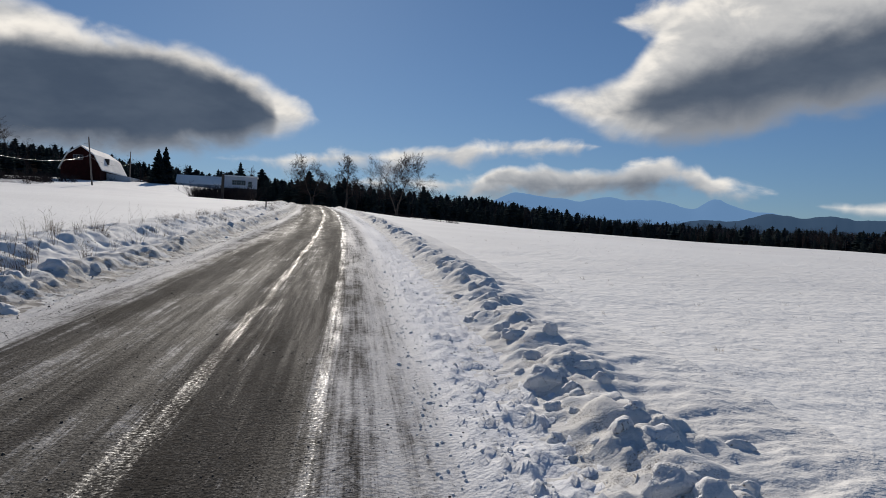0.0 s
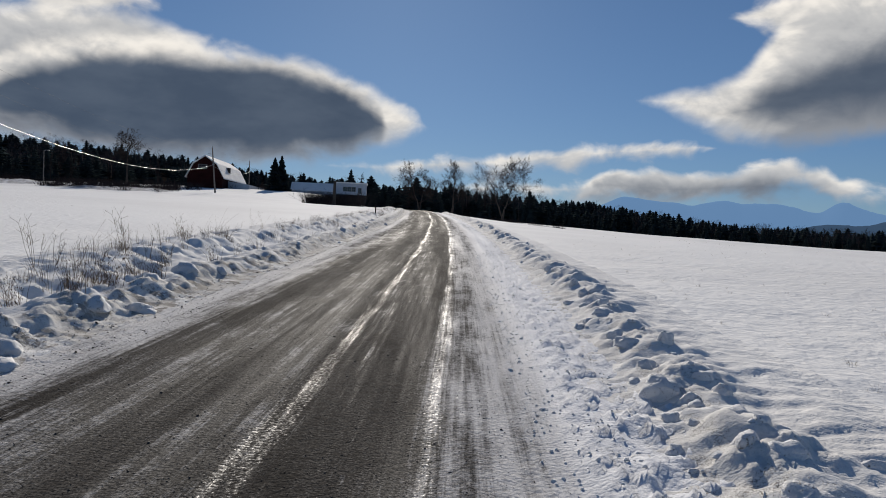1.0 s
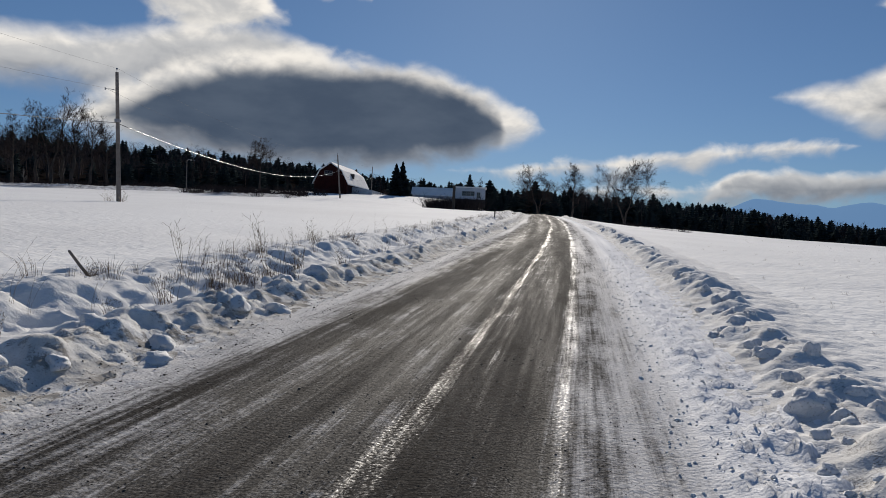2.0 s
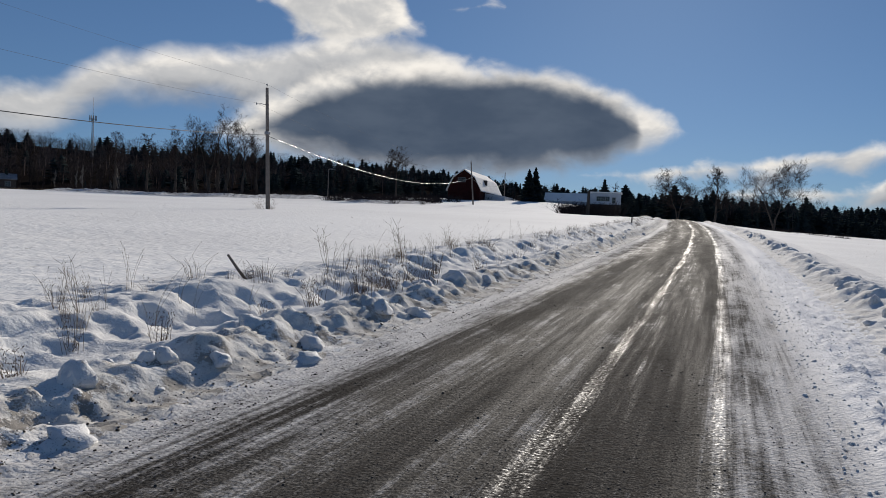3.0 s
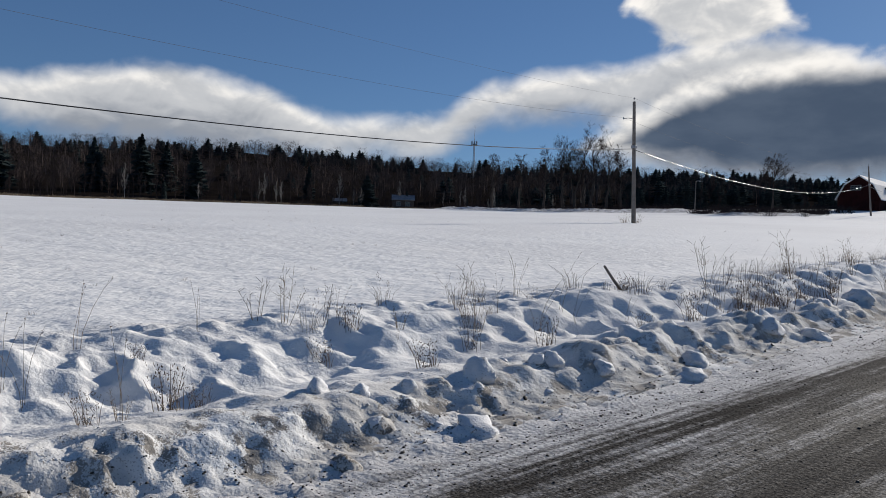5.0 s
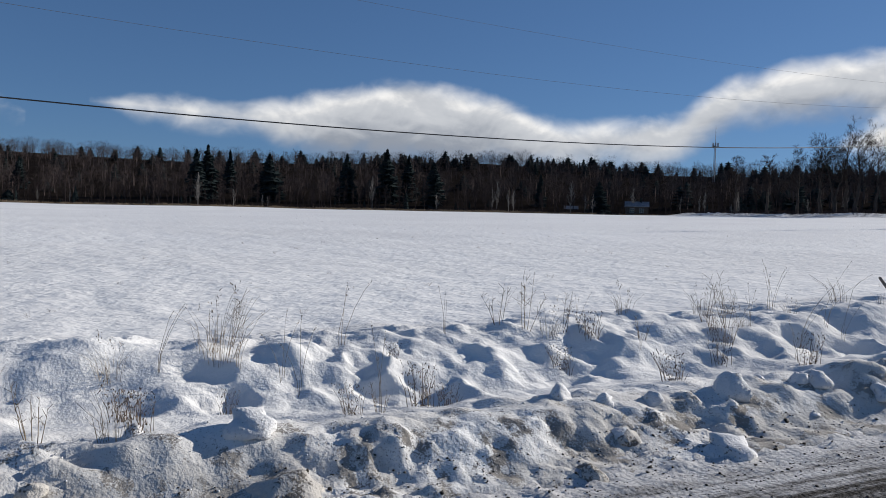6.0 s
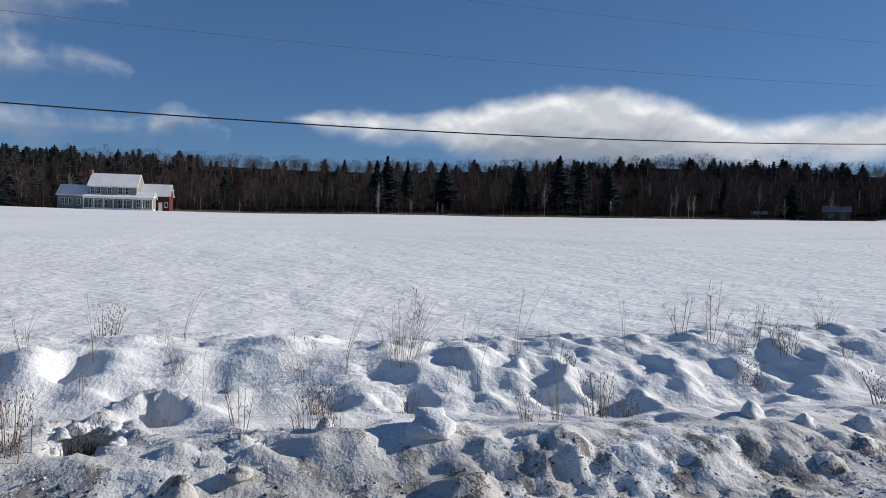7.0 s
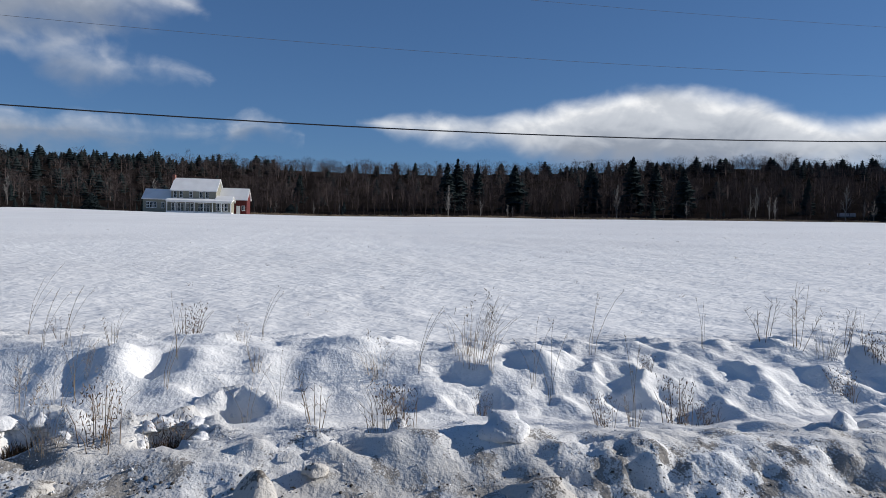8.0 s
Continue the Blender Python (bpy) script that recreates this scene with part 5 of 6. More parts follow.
def shed(bearing_, d, w, h, seed):
    x, y = at_bearing(bearing_, d)
    ob = thing("cabin", pose(x, y, ground_z(x, y) + 0.4, 0, 0, bearing_), "small grey cabin among the bare trees", "cabin", "cabins in the woods")
    wall_ = part("wall", gable_walls(0, w, 0, w * 0.7, h, h * 1.5), BARK, ob)
    part("roof", gable_roof(0, w, 0, w * 0.7, h, h * 1.5, 0.25, 0.12), DULL_ROOF, ob, "dull grey sheet roof")
    window(wall_, w * 0.2, h * 0.35, w * 0.18, h * 0.4, 0.0, trim=DULL_TRIM)
    window(wall_, w * 0.62, h * 0.35, w * 0.18, h * 0.4, 0.0, trim=DULL_TRIM)


shed(48.4, 232, 6.9, 2.9, 1)
shed(53.0, 249, 4.4, 1.8, 2)


# ---- mobile phone mast ----
def mast():
    x, y = at_bearing(42.1, 380)
    z = ground_z(x, y)
    ob = thing("cell_tower", pose(x, y, z), "steel lattice cell tower rising above the woods", "tower")
    top = EYE_Z + 0.1165 * 380 - z
    tip = EYE_Z + 0.142 * 380 - z
    bm = bmesh.new()
    for k in range(3):
        a = k * 2.094
        add_tube(bm, [(math.cos(a) * 0.6, math.sin(a) * 0.6, 0), (math.cos(a) * 0.35, math.sin(a) * 0.35, top)], [0.12, 0.09], 5)
    n = 14
    for i in range(n):
        r0, r1 = 0.6 - 0.25 * i / n, 0.6 - 0.25 * (i + 1) / n
        for k in range(3):
            a, c = k * 2.094, (k + 1) * 2.094
            add_tube(bm, [(math.cos(a) * r0, math.sin(a) * r0, top * i / n), (math.cos(c) * r1, math.sin(c) * r1, top * (i + 1) / n)], [0.06, 0.06], 3)
    part("lattice", bm, IRON, ob)
    bm = bmesh.new()
    add_tube(bm, [(0, 0, top - 0.3), (0, 0, top + 3), (0, 0, tip)], [0.12, 0.09, 0.05], 6)
    for q in range(4):
        add_tube(bm, [(0, 0, top + 2 + q * 2), (0.35, 0, top + 2.4 + q * 2)], [0.04, 0.04], 4)
    part("whip_antenna", bm, IRON, ob)
    bm = bmesh.new()
    for k in range(12):
        a0, a1 = k * math.pi / 6, (k + 1) * math.pi / 6
        add_tube(bm, [(math.cos(a0) * 1.35, math.sin(a0) * 1.35, top - 0.4), (math.cos(a1) * 1.35, math.sin(a1) * 1.35, top - 0.4)], [0.08, 0.08], 4)
    for k in range(3):
        a = k * 2.094
        add_tube(bm, [(0, 0, top - 0.4), (math.cos(a) * 1.35, math.sin(a) * 1.35, top - 0.4)], [0.08, 0.08], 4)
    part("platform", bm, IRON, ob)
    for k in range(9):
        a = k * 2 * math.pi / 9
        bm = box(-0.2, -0.1, -1.2, 0.2, 0.1, 1.1, 0.03)
        p = part("antenna_panel", bm, IRON, ob)
        p.matrix_local = pose(math.cos(a) * 1.5, math.sin(a) * 1.5, top + 0.1, 0, 0, math.degrees(a) + 90)


mast()


def yard_lamp(x, y, height):
    ob = thing("yard_lamp", pose(x, y, ground_z(x, y) + 0.2), "thin grey lamp post with a short bent arm", "lamp post")
    bm = bmesh.new()
    add_tube(bm, [(0, 0, -0.5), (0, 0, height * 0.6), (0, 0, height)], [0.11, 0.10, 0.08], 8)
    part("shaft", bm, POLE_WOOD, ob)
    bm = bmesh.new()
    add_tube(bm, [(0, 0, height - 0.12), (0.35, 0, height + 0.12), (0.75, 0, height + 0.10)], [0.05, 0.045, 0.04], 6)
    part("arm", bm, IRON, ob, "bent steel arm")
    part("lamp_head", box(0.65, -0.13, height - 0.05, 1.05, 0.13, height + 0.12, 0.03), IRON, ob, "small grey lamp head")


x, y = at_bearing(25.28, 160)
yard_lamp(x, y, EYE_Z + 0.0715 * 160 - ground_z(x, y) - 0.2)

# ---- pines and spruces that stand out of the woods ----
for b_, d_, s_, w_, sd in ((81.3, 236, 0.0952, 6.5, 31), (80.5, 240, 0.1012, 7.0, 32), (76.0, 232, 0.0937, 9.0, 33), (70.1, 236, 0.0985, 6.5, 34), (67.0, 240, 0.1075, 7.5, 35), (63.3, 228, 0.0915, 7.0, 37), (50.4, 225, 0.0698, 6.5, 38),
                           (92.8, 262, 0.071, 4.5, 36), (93.4, 236, 0.030, 5.0, 41), (107.4, 222, 0.035, 5.2, 42), (54.9, 240, 0.079, 3.5, 43), (65.3, 246, 0.099, 6.0, 44), (78.9, 262, 0.096, 5.0, 45)):
    d_ = d_ + 20 if s_ > 0.06 else d_
    x, y = at_bearing(b_, d_)
    spruce("pine_tree", x, y, EYE_Z + s_ * d_ - ground_z(x, y), w_ * 1.8, sd, "tall dark evergreen standing out of the bare woods", "evergreens in the woods", 0.34)
x, y = at_bearing(105.3, 205)
bare_tree("young_tree", x, y, 5.2, 4.0, 51, "young leafless tree beside the farmhouse", "", 0.02, 2, 0.25)

# ---- fence post, gate post, stake, brush ----
x, y = at_bearing(4.93, 112)
post = thing("timber_post", pose(x, y, ground_z(x, y) + 0.2), "thick dark timber post by the drive", "post")
bm = bmesh.new()
add_tube(bm, [(0, 0, -0.6), (0, 0, 1.5), (0.02, 0, 3.55)], [0.24, 0.23, 0.20], 12)
part("shaft", bm, DARK_WOOD, post)
bm = bmesh.new()
add_tube(bm, [(0.02, 0, 3.5), (0.02, 0, 3.62)], [0.24, 0.20], 12)
part("cap", bm, DARK_WOOD, post)


def on_bank(x, y):
    return float(left_bank(np.array([x]), np.array([y]), np.array([x - axis(y)]))[0]) if x < axis(y) else float(right_bank(np.array([x]), np.array([y]), np.array([x - axis(y)]))[0])


def surface_z(x, y):
    """The height of whatever snow or gravel lies on top here."""
    u = x - float(axis(y))
    if -6.5 < u < -2.72 or 2.4 < u < 4.7:
        return on_bank(x, y)
    if -2.72 <= u <= 2.4:
        return float(road_height(np.array([x]), np.array([y]), np.array([u]))[0])
    return float(ground_height(np.array([x]), np.array([y]), None)[0])


sx, sy = -6.05, 9.38
bm = bmesh.new()
add_tube(bm, [(0.06, 0.03, -0.10), (-0.10, -0.06, 0.14), (-0.215, -0.13, 0.335), (-0.225, -0.135, 0.345)], [0.022, 0.021, 0.018, 0.012], 8)
stake = part("wooden_stake", bm, POLE_WOOD)
stake.matrix_world = pose(sx, sy, surface_z(sx, sy))
tagged(stake, "leaning weathered stick stuck in the snow bank", "stake")
for b_, d_ in ((1.6, 62),):
    x, y = at_bearing(b_, d_)
    fp = thing("marker_post", pose(x, y, surface_z(x, y)), "short dark marker post on the bank", "post", "marker posts")
    part("shaft", box(-0.05, -0.05, -0.2, 0.05, 0.05, 0.75, 0.012), DARK_WOOD, fp)

# brush between field and woods, the hedge by the drive
spots = []
rng = np.random.default_rng(77)
for b0, b1, d_, n_, h_ in ((26, 44, 174, 150, 2.4), (16.5, 25.5, 152, 170, 1.9), (3.2, 6.8, 124, 150, 2.7), (15, 24, 175, 60, 2.4), (-13, -6, 138, 60, 1.5), (10, 13, 205, 20, 2.0), (112, 125, 205, 40, 1.5)):
    for k in range(n_):
        x, y = at_bearing(rng.uniform(b0, b1), d_ + rng.normal(0, 5))
        spots.append((x, y, ground_z(x, y) + 0.1, h_ * rng.uniform(0.5, 1.3), rng.uniform(0.9, 1.6), rng.uniform(0, 6.28), int(rng.integers(0, 5))))
planted("hedgerow_brush", BRUSH, spots, DARK_TWIG, "low leafless brush along the field's edge", "brush")
# snow thrown up along the far edge of the field
for k, (b0, b1, d_, h_) in enumerate(((24, 46, 165, 0.85), (16, 25, 148, 0.6))):
    bs_ = np.linspace(b0, b1, 300)
    prof_ = np.linspace(-11, 11, 23)
    gb, gp = np.meshgrid(bs_, prof_)
    dd_ = d_ + gp + 2.5 * gnoise(gb * 0.4, gb * 0 + 3.5, 401 + k)
    fx, fy = -0.45 - np.sin(np.radians(gb)) * dd_, 0.1 + np.cos(np.radians(gb)) * dd_
    fade = sstep(gb, b0, b0 + 2.5) * (1 - sstep(gb, b1 - 2.5, b1))
    fz = ground_height(fx, fy, None) - 0.15 + fade * h_ * (np.exp(-(gp / 7.0) ** 2) * (0.85 + 0.25 * fbm(gb * 0.5, gp * 0.2, 411 + k, 2)) + 0.18 * np.exp(-(gp / 8.0) ** 4) * fbm(gb * 3.5, gp * 0.7, 415 + k, 3, 0.6))
    n_, m_ = fx.shape
    i_ = np.arange((n_ - 1) * (m_ - 1))
    a_ = (i_ // (m_ - 1)) * m_ + i_ % (m_ - 1)
    ob = array_object("snow_ridge", np.stack([fx.ravel(), fy.ravel(), fz.ravel()], 1), np.stack([a_, a_ + m_, a_ + m_ + 1, a_ + 1], 1), RUBBLE, True)
    tagged(ob, "rough snow ridge along the far field edge", "snow ridge", kind="structure")


# ---- weeds on the bank ----
def cluster(name, co, fa, mat, smooth_, parent):
    return tagged(array_object(name, co, fa, mat, smooth_, parent), kind="stuff")


def blades(bag, rng, n, h0, h1, spread, wide, droop):
    for k in range(n):
        a = rng.uniform(0, 6.28)
        r = spread * math.sqrt(rng.random()) * 0.4
        p = np.array((math.cos(a) * r, math.sin(a) * r, -0.03))
        h = rng.uniform(h0, h1)
        lean = np.array((math.cos(a), math.sin(a), 0)) * rng.uniform(0.05, 0.45) * h + np.array((-0.12, 0.02, 0)) * h
        mid = p + lean * 0.4 + np.array((0, 0, h * 0.6))
        end = p + lean * (1 + droop) + np.array((0, 0, h * (1 - 0.25 * droop)))
        bag.put(*tube_quads(p, mid, wide, wide * 0.8, 3))
        bag.put(*tube_quads(mid, end, wide * 0.8, wide * 0.4, 3))
    return bag


def fleck(bag, rng, p, size):
    """A small crumpled leaf or seed."""
    a, b_ = rng.normal(0, 1, 3) + np.array((0, 0, 1.6)), rng.normal(0, 1, 3)
    a = a / np.linalg.norm(a) * size * 1.25
    b_ = np.cross(a, b_)
    b_ = b_ / (np.linalg.norm(b_) + 1e-9) * size * 0.30
    bag.put(np.array([p - a, p - b_, p + a, p + b_]), np.array([[0, 1, 2, 3]]))


def grass_tuft(seed, h):
    rng = np.random.default_rng(seed)
    ob = thing("grass_tuft", Matrix(), "pale dry grass tuft poking out of the snow", "dry grass", "weeds on the bank")
    cluster("foliage", *blades(Bag(), rng, 26, h * 0.35, h, 0.28, 0.0016, 0.3).arrays(), DRY, False, ob)
    heads = Bag()
    for k in range(8):
        a = rng.uniform(0, 6.28)
        p = np.array((math.cos(a) * 0.1, math.sin(a) * 0.1, h * rng.uniform(0.6, 1.05)))
        for j in range(6):
            fleck(heads, rng, p + rng.normal(0, 0.012, 3) + np.array((0, 0, j * 0.012)), 0.010)
    cluster("seed_head", *heads.arrays(), DRY, False, ob)
    return ob


def weed(seed, h, stems=4, bushy=1.0):
    rng = np.random.default_rng(seed)
    ob = thing("dry_weed", Matrix(), "brown dead weed with branching seed heads", "dry weed", "weeds on the bank")
    st, sd = Bag(), Bag()
    for k in range(stems):
        a = rng.uniform(0, 6.28)
        p = np.array((math.cos(a) * 0.04, math.sin(a) * 0.04, -0.03))
        d = np.array((math.cos(a) * 0.25 + rng.normal(0, 0.1), math.sin(a) * 0.25, 1.0))
        hh = h * rng.uniform(0.6, 1.05)
        pts = [p]
        for i in range(4):
            d = d + rng.normal(0, 0.07, 3)
            pts.append(pts[-1] + d / np.linalg.norm(d) * hh / 4)
        for i in range(4):
            st.put(*tube_quads(pts[i], pts[i + 1], 0.003 * (1.1 - i * 0.2), 0.003 * (0.9 - i * 0.2), 4))
        for i in range(int(7 * bushy)):
            s = rng.uniform(1.6, 4.0)
            k_ = min(int(s), 3)
            q = pts[k_] + (pts[k_ + 1] - pts[k_]) * (s - k_)
            e = np.array((rng.normal(0, 0.7), rng.normal(0, 0.7), 0.8))
            r_ = q + e / np.linalg.norm(e) * hh * rng.uniform(0.08, 0.2)
            st.put(*tube_quads(q, r_, 0.002, 0.0014, 3))
            for j in range(6):
                fleck(sd, rng, r_ + rng.normal(0, 1, 3) * np.array((0.008, 0.008, 0.026)), 0.0038)
    cluster("stem", *st.arrays(), DRY if seed % 2 else DRY_DARK, False, ob)
    cluster("seed_head", *sd.arrays(), DRY_DARK, False, ob)
    return ob


def stalk(seed, h):
    rng = np.random.default_rng(seed)
    ob = thing("grass_stalk", Matrix(), "single tall dry grass stalk", "dry grass", "weeds on the bank")
    st, sd = Bag(), Bag()
    for k in range(3):
        lean = rng.uniform(0.2, 0.75)
        a = rng.uniform(0.0, 6.28)
        hh = h * rng.uniform(0.6, 1.0)
        pts = [np.array((math.cos(a) * lean * hh * t * t, math.sin(a) * lean * hh * t * t * 0.6, hh * t - 0.02)) + rng.normal(0, 0.004, 3) + np.array((k * 0.03, 0, 0)) for t in (0, 0.3, 0.6, 0.85, 1.0)]
        for i in range(4):
            st.put(*tube_quads(pts[i], pts[i + 1], 0.0024 - 0.0004 * i, 0.002 - 0.0004 * i, 3))
        for j in range(9):
            fleck(sd, rng, pts[3] + (pts[4] - pts[3]) * rng.uniform(0.2, 1.2) + rng.normal(0, 0.004, 3), 0.007)
    cluster("stem", *st.arrays(), DRY, False, ob)
    cluster("seed_head", *sd.arrays(), DRY, False, ob)
    return ob


def leafy_clump(seed, h):
    rng = np.random.default_rng(seed)
    ob = thing("dead_plant", Matrix(), "dark curled dead plant in the snow", "dry weed", "weeds on the bank")
    st, sd = Bag(), Bag()
    blades(st, rng, 12, h * 0.4, h, 0.25, 0.003, 0.1)
    for k in range(230):
        a, t = rng.uniform(0, 6.28), rng.uniform(0.02, 0.92)
        r = (0.05 + 0.12 * t) * math.sqrt(rng.random())
        fleck(sd, rng, np.array((math.cos(a) * r - 0.05 * t, math.sin(a) * r, h * t)), 0.011)
    cluster("stem", *st.arrays(), DRY_DARK, False, ob)
    cluster("foliage", *sd.arrays(), DRY_DARK, False, ob)
    return ob


KINDS = [grass_tuft(501, 0.5), grass_tuft(502, 0.38), weed(503, 0.75, 5, 1.3), weed(504, 0.55, 4), weed(505, 0.42, 6, 0.8), stalk(506, 0.75), stalk(507, 0.6), stalk(508, 0.9), leafy_clump(509, 0.26), leafy_clump(510, 0.34)]
# kind, x, y, size: those that stand out
PLANTS = [(0, -6.35, 1.12, 1.1), (1, -6.3, 0.33, 0.8), (6, -6.3, 0.65, 0.9), (5, -6.0, 1.5, 0.8), (6, -6.5, 2.1, 1.0), (2, -6.35, 3.9, 0.8), (3, -6.3, 4.3, 0.85), (0, -6.25, 4.1, 0.7), (8, -5.75, 3.9, 0.9), (9, -5.3, 2.3, 1.0), (4, -5.39, 2.45, 0.7),
          (9, -5.2, 1.75, 0.7), (4, -5.2, 1.95, 0.6), (8, -5.25, 2.5, 0.7), (4, -5.17, -0.1, 0.9), (9, -5.05, 0.42, 0.8), (1, -5.1, 0.3, 0.9), (8, -5.7, 0.38, 0.9), (9, -5.2, -1.0, 1.0), (9, -5.0, -1.3, 1.1), (1, -4.95, -1.55, 0.8), (6, -6.1, -1.2, 0.9), (5, -6.1, -1.8, 0.9),
          (2, -5.7, -2.0, 0.6), (8, -6.1, 4.45, 1.0), (0, -5.66, 5.76, 0.9), (2, -5.8, 6.0, 0.8), (3, -6.2, 6.1, 0.9), (9, -4.97, 6.1, 1.0), (9, -5.4, 5.45, 0.9), (8, -4.96, 4.4, 1.0), (2, -5.6, 11.3, 1.1), (3, -5.5, 11.6, 1.1), (2, -5.2, 13.9, 1.25), (3, -5.0, 14.3, 1.1),
          (9, -4.3, 9.5, 1.4), (9, -4.2, 10.5, 1.5), (4, -4.4, 10.2, 1.1), (9, -4.65, 8.8, 1.2), (4, -4.5, 9.9, 1.0), (1, -6.02, 9.34, 0.6), (8, -5.98, 9.40, 0.8),
          (9, -4.15, 11.2, 1.2), (9, -4.0, 11.9, 1.1), (9, -4.55, 10.9, 1.0), (3, -4.75, 10.4, 1.0), (9, -4.4, 13.4, 1.2), (3, -4.6, 14.2, 1.1), (9, -3.9, 15.0, 1.2), (2, -4.9, 16.5, 1.1)]
PLANTS += [(1, P1[0] + dx, P1[1] + dy, 2.0) for dx, dy in ((-0.5, -0.2), (0.4, -0.3), (0.1, 0.4), (-0.9, 0.1))]
rng = np.random.default_rng(88)
for k in range(120):
    y = -3.5 + 36 * rng.random() ** 1.6
    u = rng.normal(-5.25, 0.35) if rng.random() < 0.72 else rng.uniform(-4.8, -3.9)
    kind = int(rng.choice([0, 1, 2, 3, 4, 5, 6, 7, 8, 9], p=[0.06, 0.12, 0.02, 0.03, 0.06, 0.22, 0.22, 0.14, 0.07, 0.06]))
    PLANTS.append((kind, u + float(axis(y)), y, rng.uniform(0.45, 0.95)))
for kind, x, y, size in PLANTS:
    copy_thing(KINDS[kind], Matrix.Translation((x, y, surface_z(x, y) - 0.01)) @ Matrix.Rotation(rng.uniform(-0.9, 0.9), 4, "Z") @ Matrix.Diagonal((size, size, size, 1)))
for ob in KINDS:
    for c in (*ob.children_recursive, ob):
        bpy.data.objects.remove(c)

# places where the crust has broken in over matted grass
def grass_hollow(x, y, r, deep, seed):
    r_ = np.random.default_rng(seed)
    z = surface_z(x, y)
    ob = thing("grass_hollow", Matrix.Translation((x, y, z)), "matted brown grass in a hollow under crusted snow", "dry grass", "grass hollows")
    mat_ = Bag()
    for k in range(420):
        a, q_ = r_.uniform(0, 6.28), r * 0.8 * math.sqrt(r_.random())
        p = np.array((math.cos(a) * q_, math.sin(a) * q_, -0.03))
        q = p + np.array((r_.normal(0.01, 0.035), r_.normal(0, 0.04), r_.uniform(0.2, 0.9) * deep))
        mat_.put(*tube_quads(p, q, 0.0045, 0.0015, 3))
    cluster("grass_mat", *mat_.arrays(), MATTED, False, ob)
    # crumbling rim: frozen lumps, and a cap that juts over the back of the hole
    n_ = 11
    for k in range(n_):
        a = 1.05 + 4.2 * k / (n_ - 1) + r_.normal(0, 0.1)
        s = r * r_.uniform(0.22, 0.46)
        back = abs(a - math.pi) < 1.1
        c = new("snow_crust", CHUNKS[2 if k % 3 else 0])
        c.parent = ob
        c.matrix_local = Matrix.Translation((math.cos(a) * r * (0.98 if back else 1.15), math.sin(a) * r * 1.2, deep * (1.02 if back else 0.85) + r_.normal(0, 0.012))) @ Matrix.Rotation(r_.uniform(0, 6.28), 4, "Z") @ Matrix.Diagonal((s * (1.25 if back else 1.0), s, s * 0.72, 1))


# the far stretch of the bank: dense dry grass that nobody could count
TUFTS = [blades(Bag(), np.random.default_rng(520 + i), 13, 0.4, 1.0, 0.8, 0.006, 0.3).arrays() for i in range(4)]
spots = []
for k in range(1150):
    y = 9 + 100 * rng.random() ** 1.25
    u = rng.normal(-5.1, 0.45) if rng.random() < 0.8 else rng.uniform(-4.8, -3.8)
    x = u + float(axis(y))
    if gnoise(y * 0.45, u * 0.8, 175) < 0.05:
        continue
    spots.append((x, y, surface_z(x, y) - 0.02, 0.10 + 0.32 * rng.random() ** 1.8, rng.uniform(0.7, 1.3), rng.uniform(0, 6.28), k))
planted("bank_grass", TUFTS, spots, DRY_DARK, "dry brown grass along the far snow bank", "dry grass")
spots = []
for k in range(420):
    side = rng.random() < 0.5
    d_ = 7 + 60 * rng.random() ** 1.5
    x, y = at_bearing(rng.uniform(20, 112) if side else rng.uniform(-43, -14), d_)
    u = x - float(axis(y))
    if -6.8 < u < 4.9:
        continue
    spots.append((x, y, surface_z(x, y) - 0.03, rng.uniform(0.05, 0.13), rng.uniform(0.7, 1.4), rng.uniform(0, 6.28), k))
planted("stubble", TUFTS, spots, DRY, "sparse stubble poking through the field's snow", "stubble")


# ---- lumps of snow and ice thrown up by the plough ----
def chunk_material(name, dirt, snow):
    m, nt, b = material(name, 0.75, 0.0, 0.2)
    vec = nt.nodes.new("ShaderNodeNewGeometry").outputs["Position"]
    speck = noise_fac(nt, 60.0, 3, 0.6, vec)
    patch = noise_fac(nt, 6.0, 4, 0.6, vec)
    f = calc(nt, "ADD", speck, calc(nt, "MULTIPLY", smooth(nt, patch, 0.4, 0.7), dirt))
    tone = mixc(nt, calc(nt, "MULTIPLY", smooth(nt, f, 0.66, 0.74), 0.85), snow, (0.09, 0.075, 0.06))
    nt.links.new(mixc(nt, calc(nt, "MULTIPLY", smooth(nt, patch, 0.55, 0.8), dirt * 1.6), tone, (0.30, 0.27, 0.22)), b.inputs["Base Color"])
    bump(nt, b, calc(nt, "ADD", patch, calc(nt, "MULTIPLY", speck, 0.4)), 0.7, 0.03)
    return m


CRUST = chunk_material("crusted_snow", 0.13, (0.70, 0.695, 0.69))
GRITTY = chunk_material("gritty_ice", 0.32, (0.52, 0.49, 0.445))


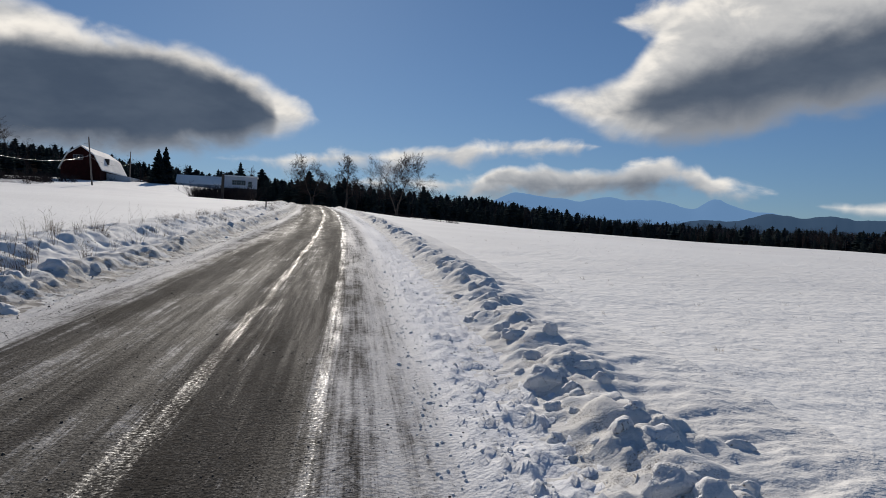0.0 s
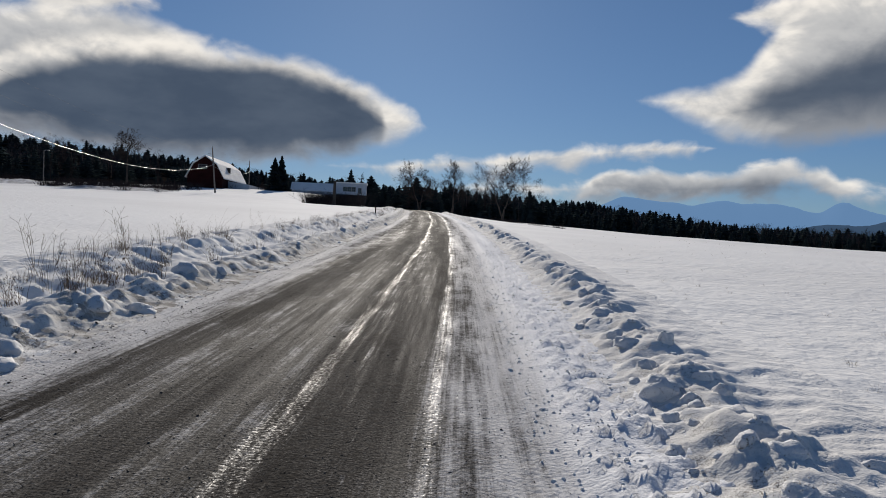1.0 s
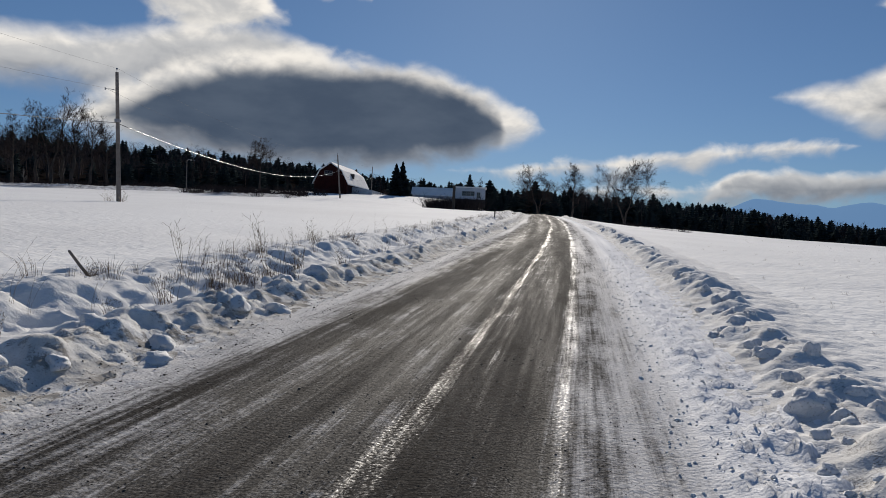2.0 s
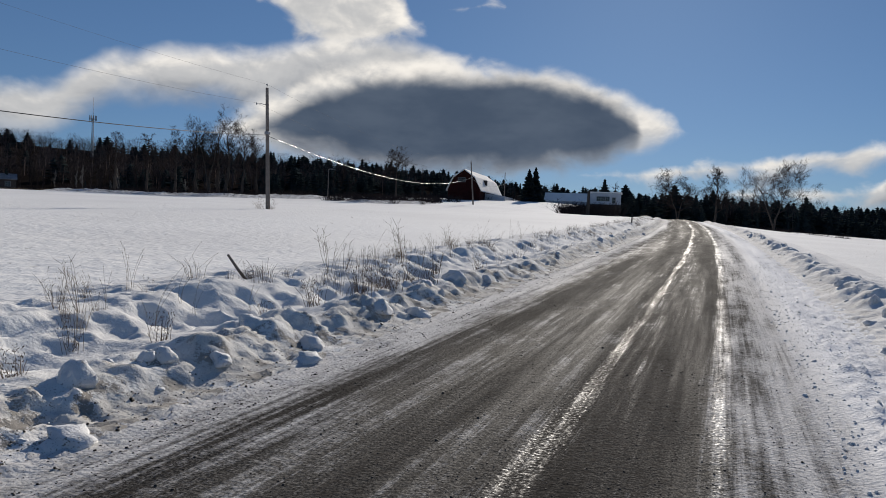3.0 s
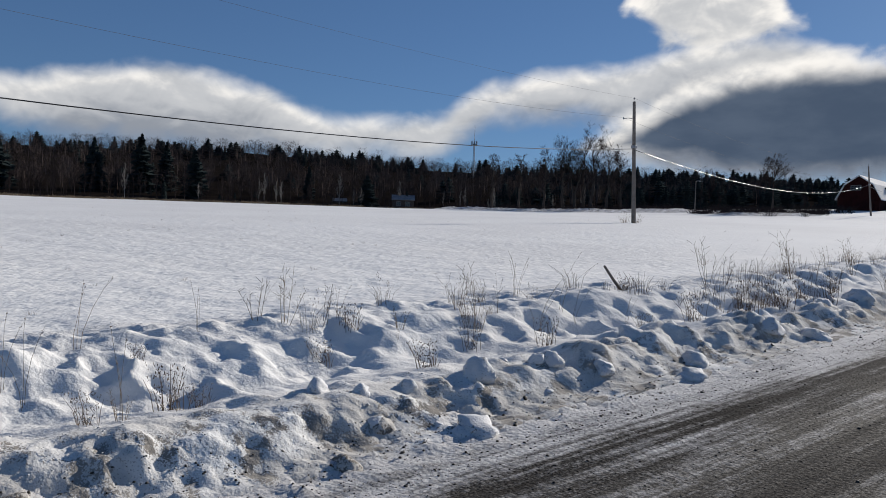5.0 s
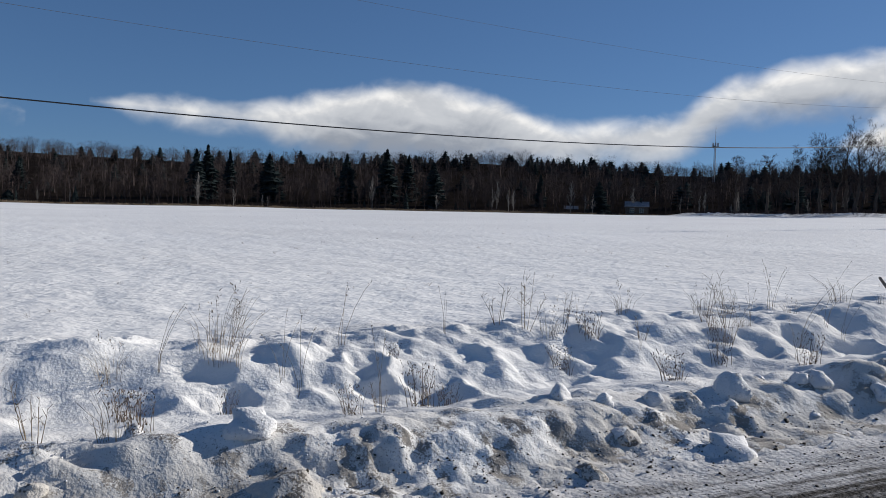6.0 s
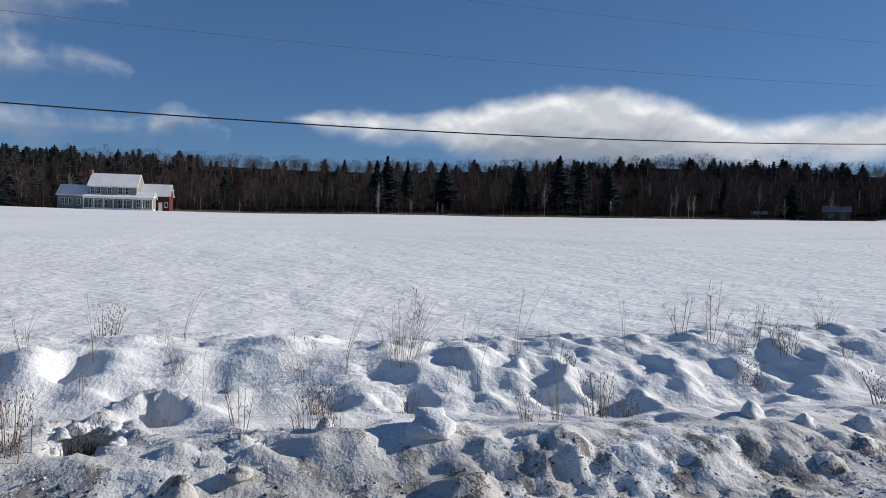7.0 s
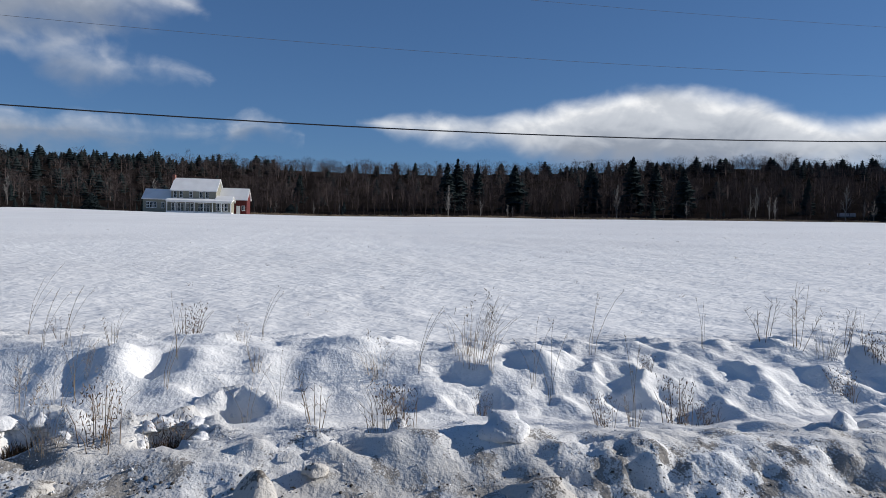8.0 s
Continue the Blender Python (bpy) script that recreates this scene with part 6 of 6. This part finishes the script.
def chunk_mesh(seed, sharp, mat):
    rng = np.random.default_rng(seed)
    bm = bmesh.new()
    bmesh.ops.create_icosphere(bm, subdivisions=3, radius=1.0)
    co = np.array([v.co[:] for v in bm.verts])
    for k in range(15):
        n = rng.normal(0, 1, 3)
        n[2] = abs(n[2]) * 0.6
        n /= np.linalg.norm(n)
        cut = rng.uniform(0.42, 0.85)
        over = np.maximum(co @ n - cut, 0)
        co = co - over[:, None] * n * sharp
    bump_ = 0.26 * fbm(co[:, 0] * 1.5 + co[:, 2] * 1.1 + seed, co[:, 1] * 1.5 - co[:, 2], seed, 4, 0.6)
    co = co * (1 + bump_[:, None])
    co[:, 2] = np.where(co[:, 2] < -0.35, -0.35 + (co[:, 2] + 0.35) * 0.2, co[:, 2])
    for v, c in zip(bm.verts, co):
        v.co = c
    me = bpy.data.meshes.new("snow_chunk")
    bm.to_mesh(me)
    bm.free()
    me.polygons.foreach_set("use_smooth", [True] * len(me.polygons))
    me.materials.append(mat)
    return me


CHUNKS = [chunk_mesh(601, 0.55, CRUST), chunk_mesh(602, 0.7, CRUST), chunk_mesh(603, 0.45, CRUST), chunk_mesh(604, 0.7, GRITTY), chunk_mesh(605, 0.65, CRUST), chunk_mesh(606, 0.55, GRITTY)]


def snow_chunk(kind, x, y, w, d, h, turn, sink=0.40):
    ob = new("snow_chunk", CHUNKS[kind])
    ob.matrix_world = Matrix.Translation((x, y, surface_z(x, y) + h * (0.35 - sink))) @ Matrix.Rotation(turn, 4, "Z") @ Matrix.Diagonal((w * 0.85, d * 0.85, h * 0.72, 1))
    label = "gritty grey block of plough ice on the bank" if kind in (3, 5) else "white lump of ploughed snow on the bank"
    tagged(ob, label, "snow lump", "ploughed snow lumps")


for k_, (x, y, r, deep) in enumerate(PITS):
    grass_hollow(x, y, r, deep, 31 + k_)

# kind, x, y, half width, half depth, half height
for kind, x, y, w, d, h in ((1, 2.75, 7.86, 0.13, 0.12, 0.30), (4, 2.08, 6.18, 0.26, 0.22, 0.22), (0, 2.46, 8.76, 0.17, 0.15, 0.18), (1, 2.72, 10.2, 0.22, 0.2, 0.2), (2, 2.42, 8.07, 0.2, 0.15, 0.12), (0, 1.67, 4.82, 0.10, 0.08, 0.09),
                            (1, 2.16, 4.34, 0.18, 0.18, 0.24), (4, 1.92, 3.67, 0.26, 0.2, 0.20), (2, 2.77, 4.35, 0.15, 0.1, 0.10), (0, 1.89, 5.46, 0.12, 0.1, 0.08), (2, 2.53, 5.98, 0.13, 0.1, 0.11), (0, 3.2, 12.2, 0.2, 0.2, 0.22),
                            (2, -4.52, 4.55, 0.24, 0.22, 0.22), (0, -3.92, 3.84, 0.26, 0.24, 0.20), (2, -4.42, 5.4, 0.20, 0.17, 0.14), (0, -4.1, 5.75, 0.16, 0.14, 0.15), (0, -4.55, 7.0, 0.24, 0.2, 0.2), (2, -3.9, 7.17, 0.30, 0.25, 0.18),
                            (0, -3.65, 6.6, 0.20, 0.2, 0.14), (2, -3.89, 9.2, 0.32, 0.26, 0.22), (0, -3.58, 9.8, 0.28, 0.26, 0.22), (2, -3.85, 12.8, 0.4, 0.3, 0.25), (3, -3.95, 2.78, 0.17, 0.14, 0.11), (5, -4.26, 3.3, 0.15, 0.14, 0.10), (5, -4.66, -0.09, 0.10, 0.10, 0.07),
                            (5, -4.35, 1.06, 0.30, 0.25, 0.18), (0, -4.9, 1.0, 0.24, 0.2, 0.18), (5, -4.68, -1.5, 0.16, 0.13, 0.10), (3, -4.45, -1.17, 0.16, 0.12, 0.10), (2, -5.08, 0.4, 0.12, 0.1, 0.1)):
    snow_chunk(kind, x, y, w, d, h, rng.uniform(0, 6.28))
snow_chunk(3, -4.42, -0.40, 0.17, 0.165, 0.21, 0.6, 0.05)
for k in range(110):
    y = 3 + 50 * rng.random() ** 1.8
    if rng.random() < 0.62:
        u = rng.normal(3.2 + min(0.25, 0.03 * (y - 6)), 0.24)
    else:
        u = rng.normal(-3.35, 0.28)
    s = (0.045 + 0.13 * rng.random() ** 2) * (1 + 0.014 * y)
    snow_chunk(int(rng.choice([0, 1, 2, 4])), u + float(axis(y)), y, s * rng.uniform(0.8, 1.3), s, s * rng.uniform(0.6, 1.2), rng.uniform(0, 6.28))

# ---- loose stones and frozen clods on road and verge ----
PEBBLES = []
for i in range(5):
    r_ = np.random.default_rng(700 + i)
    bm = bmesh.new()
    bmesh.ops.create_cone(bm, segments=4, radius1=0.9, radius2=0.45, depth=1.0, cap_ends=True)
    bmesh.ops.triangulate(bm, faces=bm.faces)
    co = np.array([v.co[:] for v in bm.verts]) * r_.uniform(0.6, 1.2, (len(bm.verts), 1)) * np.array((1, 0.8, 0.6))
    fa = np.array([[v.index for v in f.verts] for f in bm.faces])
    bm.free()
    PEBBLES.append((co, fa))


def stones(name, n, place_, size, mat, label):
    bag = Bag()
    xs_, ys_, us_ = place_(n)
    for k in range(n):
        co, fa = PEBBLES[k % 5]
        r = size * math.exp(rng.normal(0, 0.48))
        a = rng.uniform(0, 6.28)
        c, s = math.cos(a), math.sin(a)
        m = np.array(((c, -s, 0), (s, c, 0), (0, 0, 1))) * r
        bag.put(co @ m.T + np.array((xs_[k], ys_[k], us_[k])), fa)
    return tagged(array_object(name, *bag.arrays(), mat), label, "stones", kind="stuff")


def on_road(n):
    y = -0.5 + 26 * rng.random(n) ** 2.2
    u = np.where(rng.random(n) < 0.8, rng.uniform(-2.5, 1.9, n), rng.normal(0.4, 0.9, n).clip(-2.5, 2.3))
    x = u + axis(y)
    return x, y, road_height(x, y, u) + 0.002


def on_verge(n):
    y = -2.5 + 30 * rng.random(n) ** 1.6
    u = -2.3 - 0.85 * rng.random(n) ** 1.1
    x = u + axis(y)
    return x, y, np.where(u < -2.72, left_bank(x, y, u), road_height(x, y, u))


stones("road_gravel", 11000, on_road, 0.0054, STONE, "loose dark gravel on the frozen road")
stones("verge_clods", 7000, on_verge, 0.0078, STONE, "dark frozen clods along the ploughed verge")


def on_shoulder(n):
    y = -2 + 26 * rng.random(n) ** 1.6
    u = rng.uniform(1.75, 2.75, n)
    x = u + axis(y)
    return x, y, np.where(u > 2.45, right_bank(x, y, u), road_height(x, y, u)) + 0.004


stones("snow_crumbs", 1900, on_shoulder, 0.013, CLEAN_SNOW, "small crumbs of frozen snow on the shoulder")


def on_berm(n):
    y = -3 + 24 * rng.random(n) ** 1.5
    u = rng.normal(-3.3, 0.35, n).clip(-4.2, -2.75)
    x = u + axis(y)
    return x, y, left_bank(x, y, u) + 0.002


stones("snow_crumbs", 1800, on_berm, 0.0065, CRUST, "small crumbs of crusted snow on the ploughed bank")
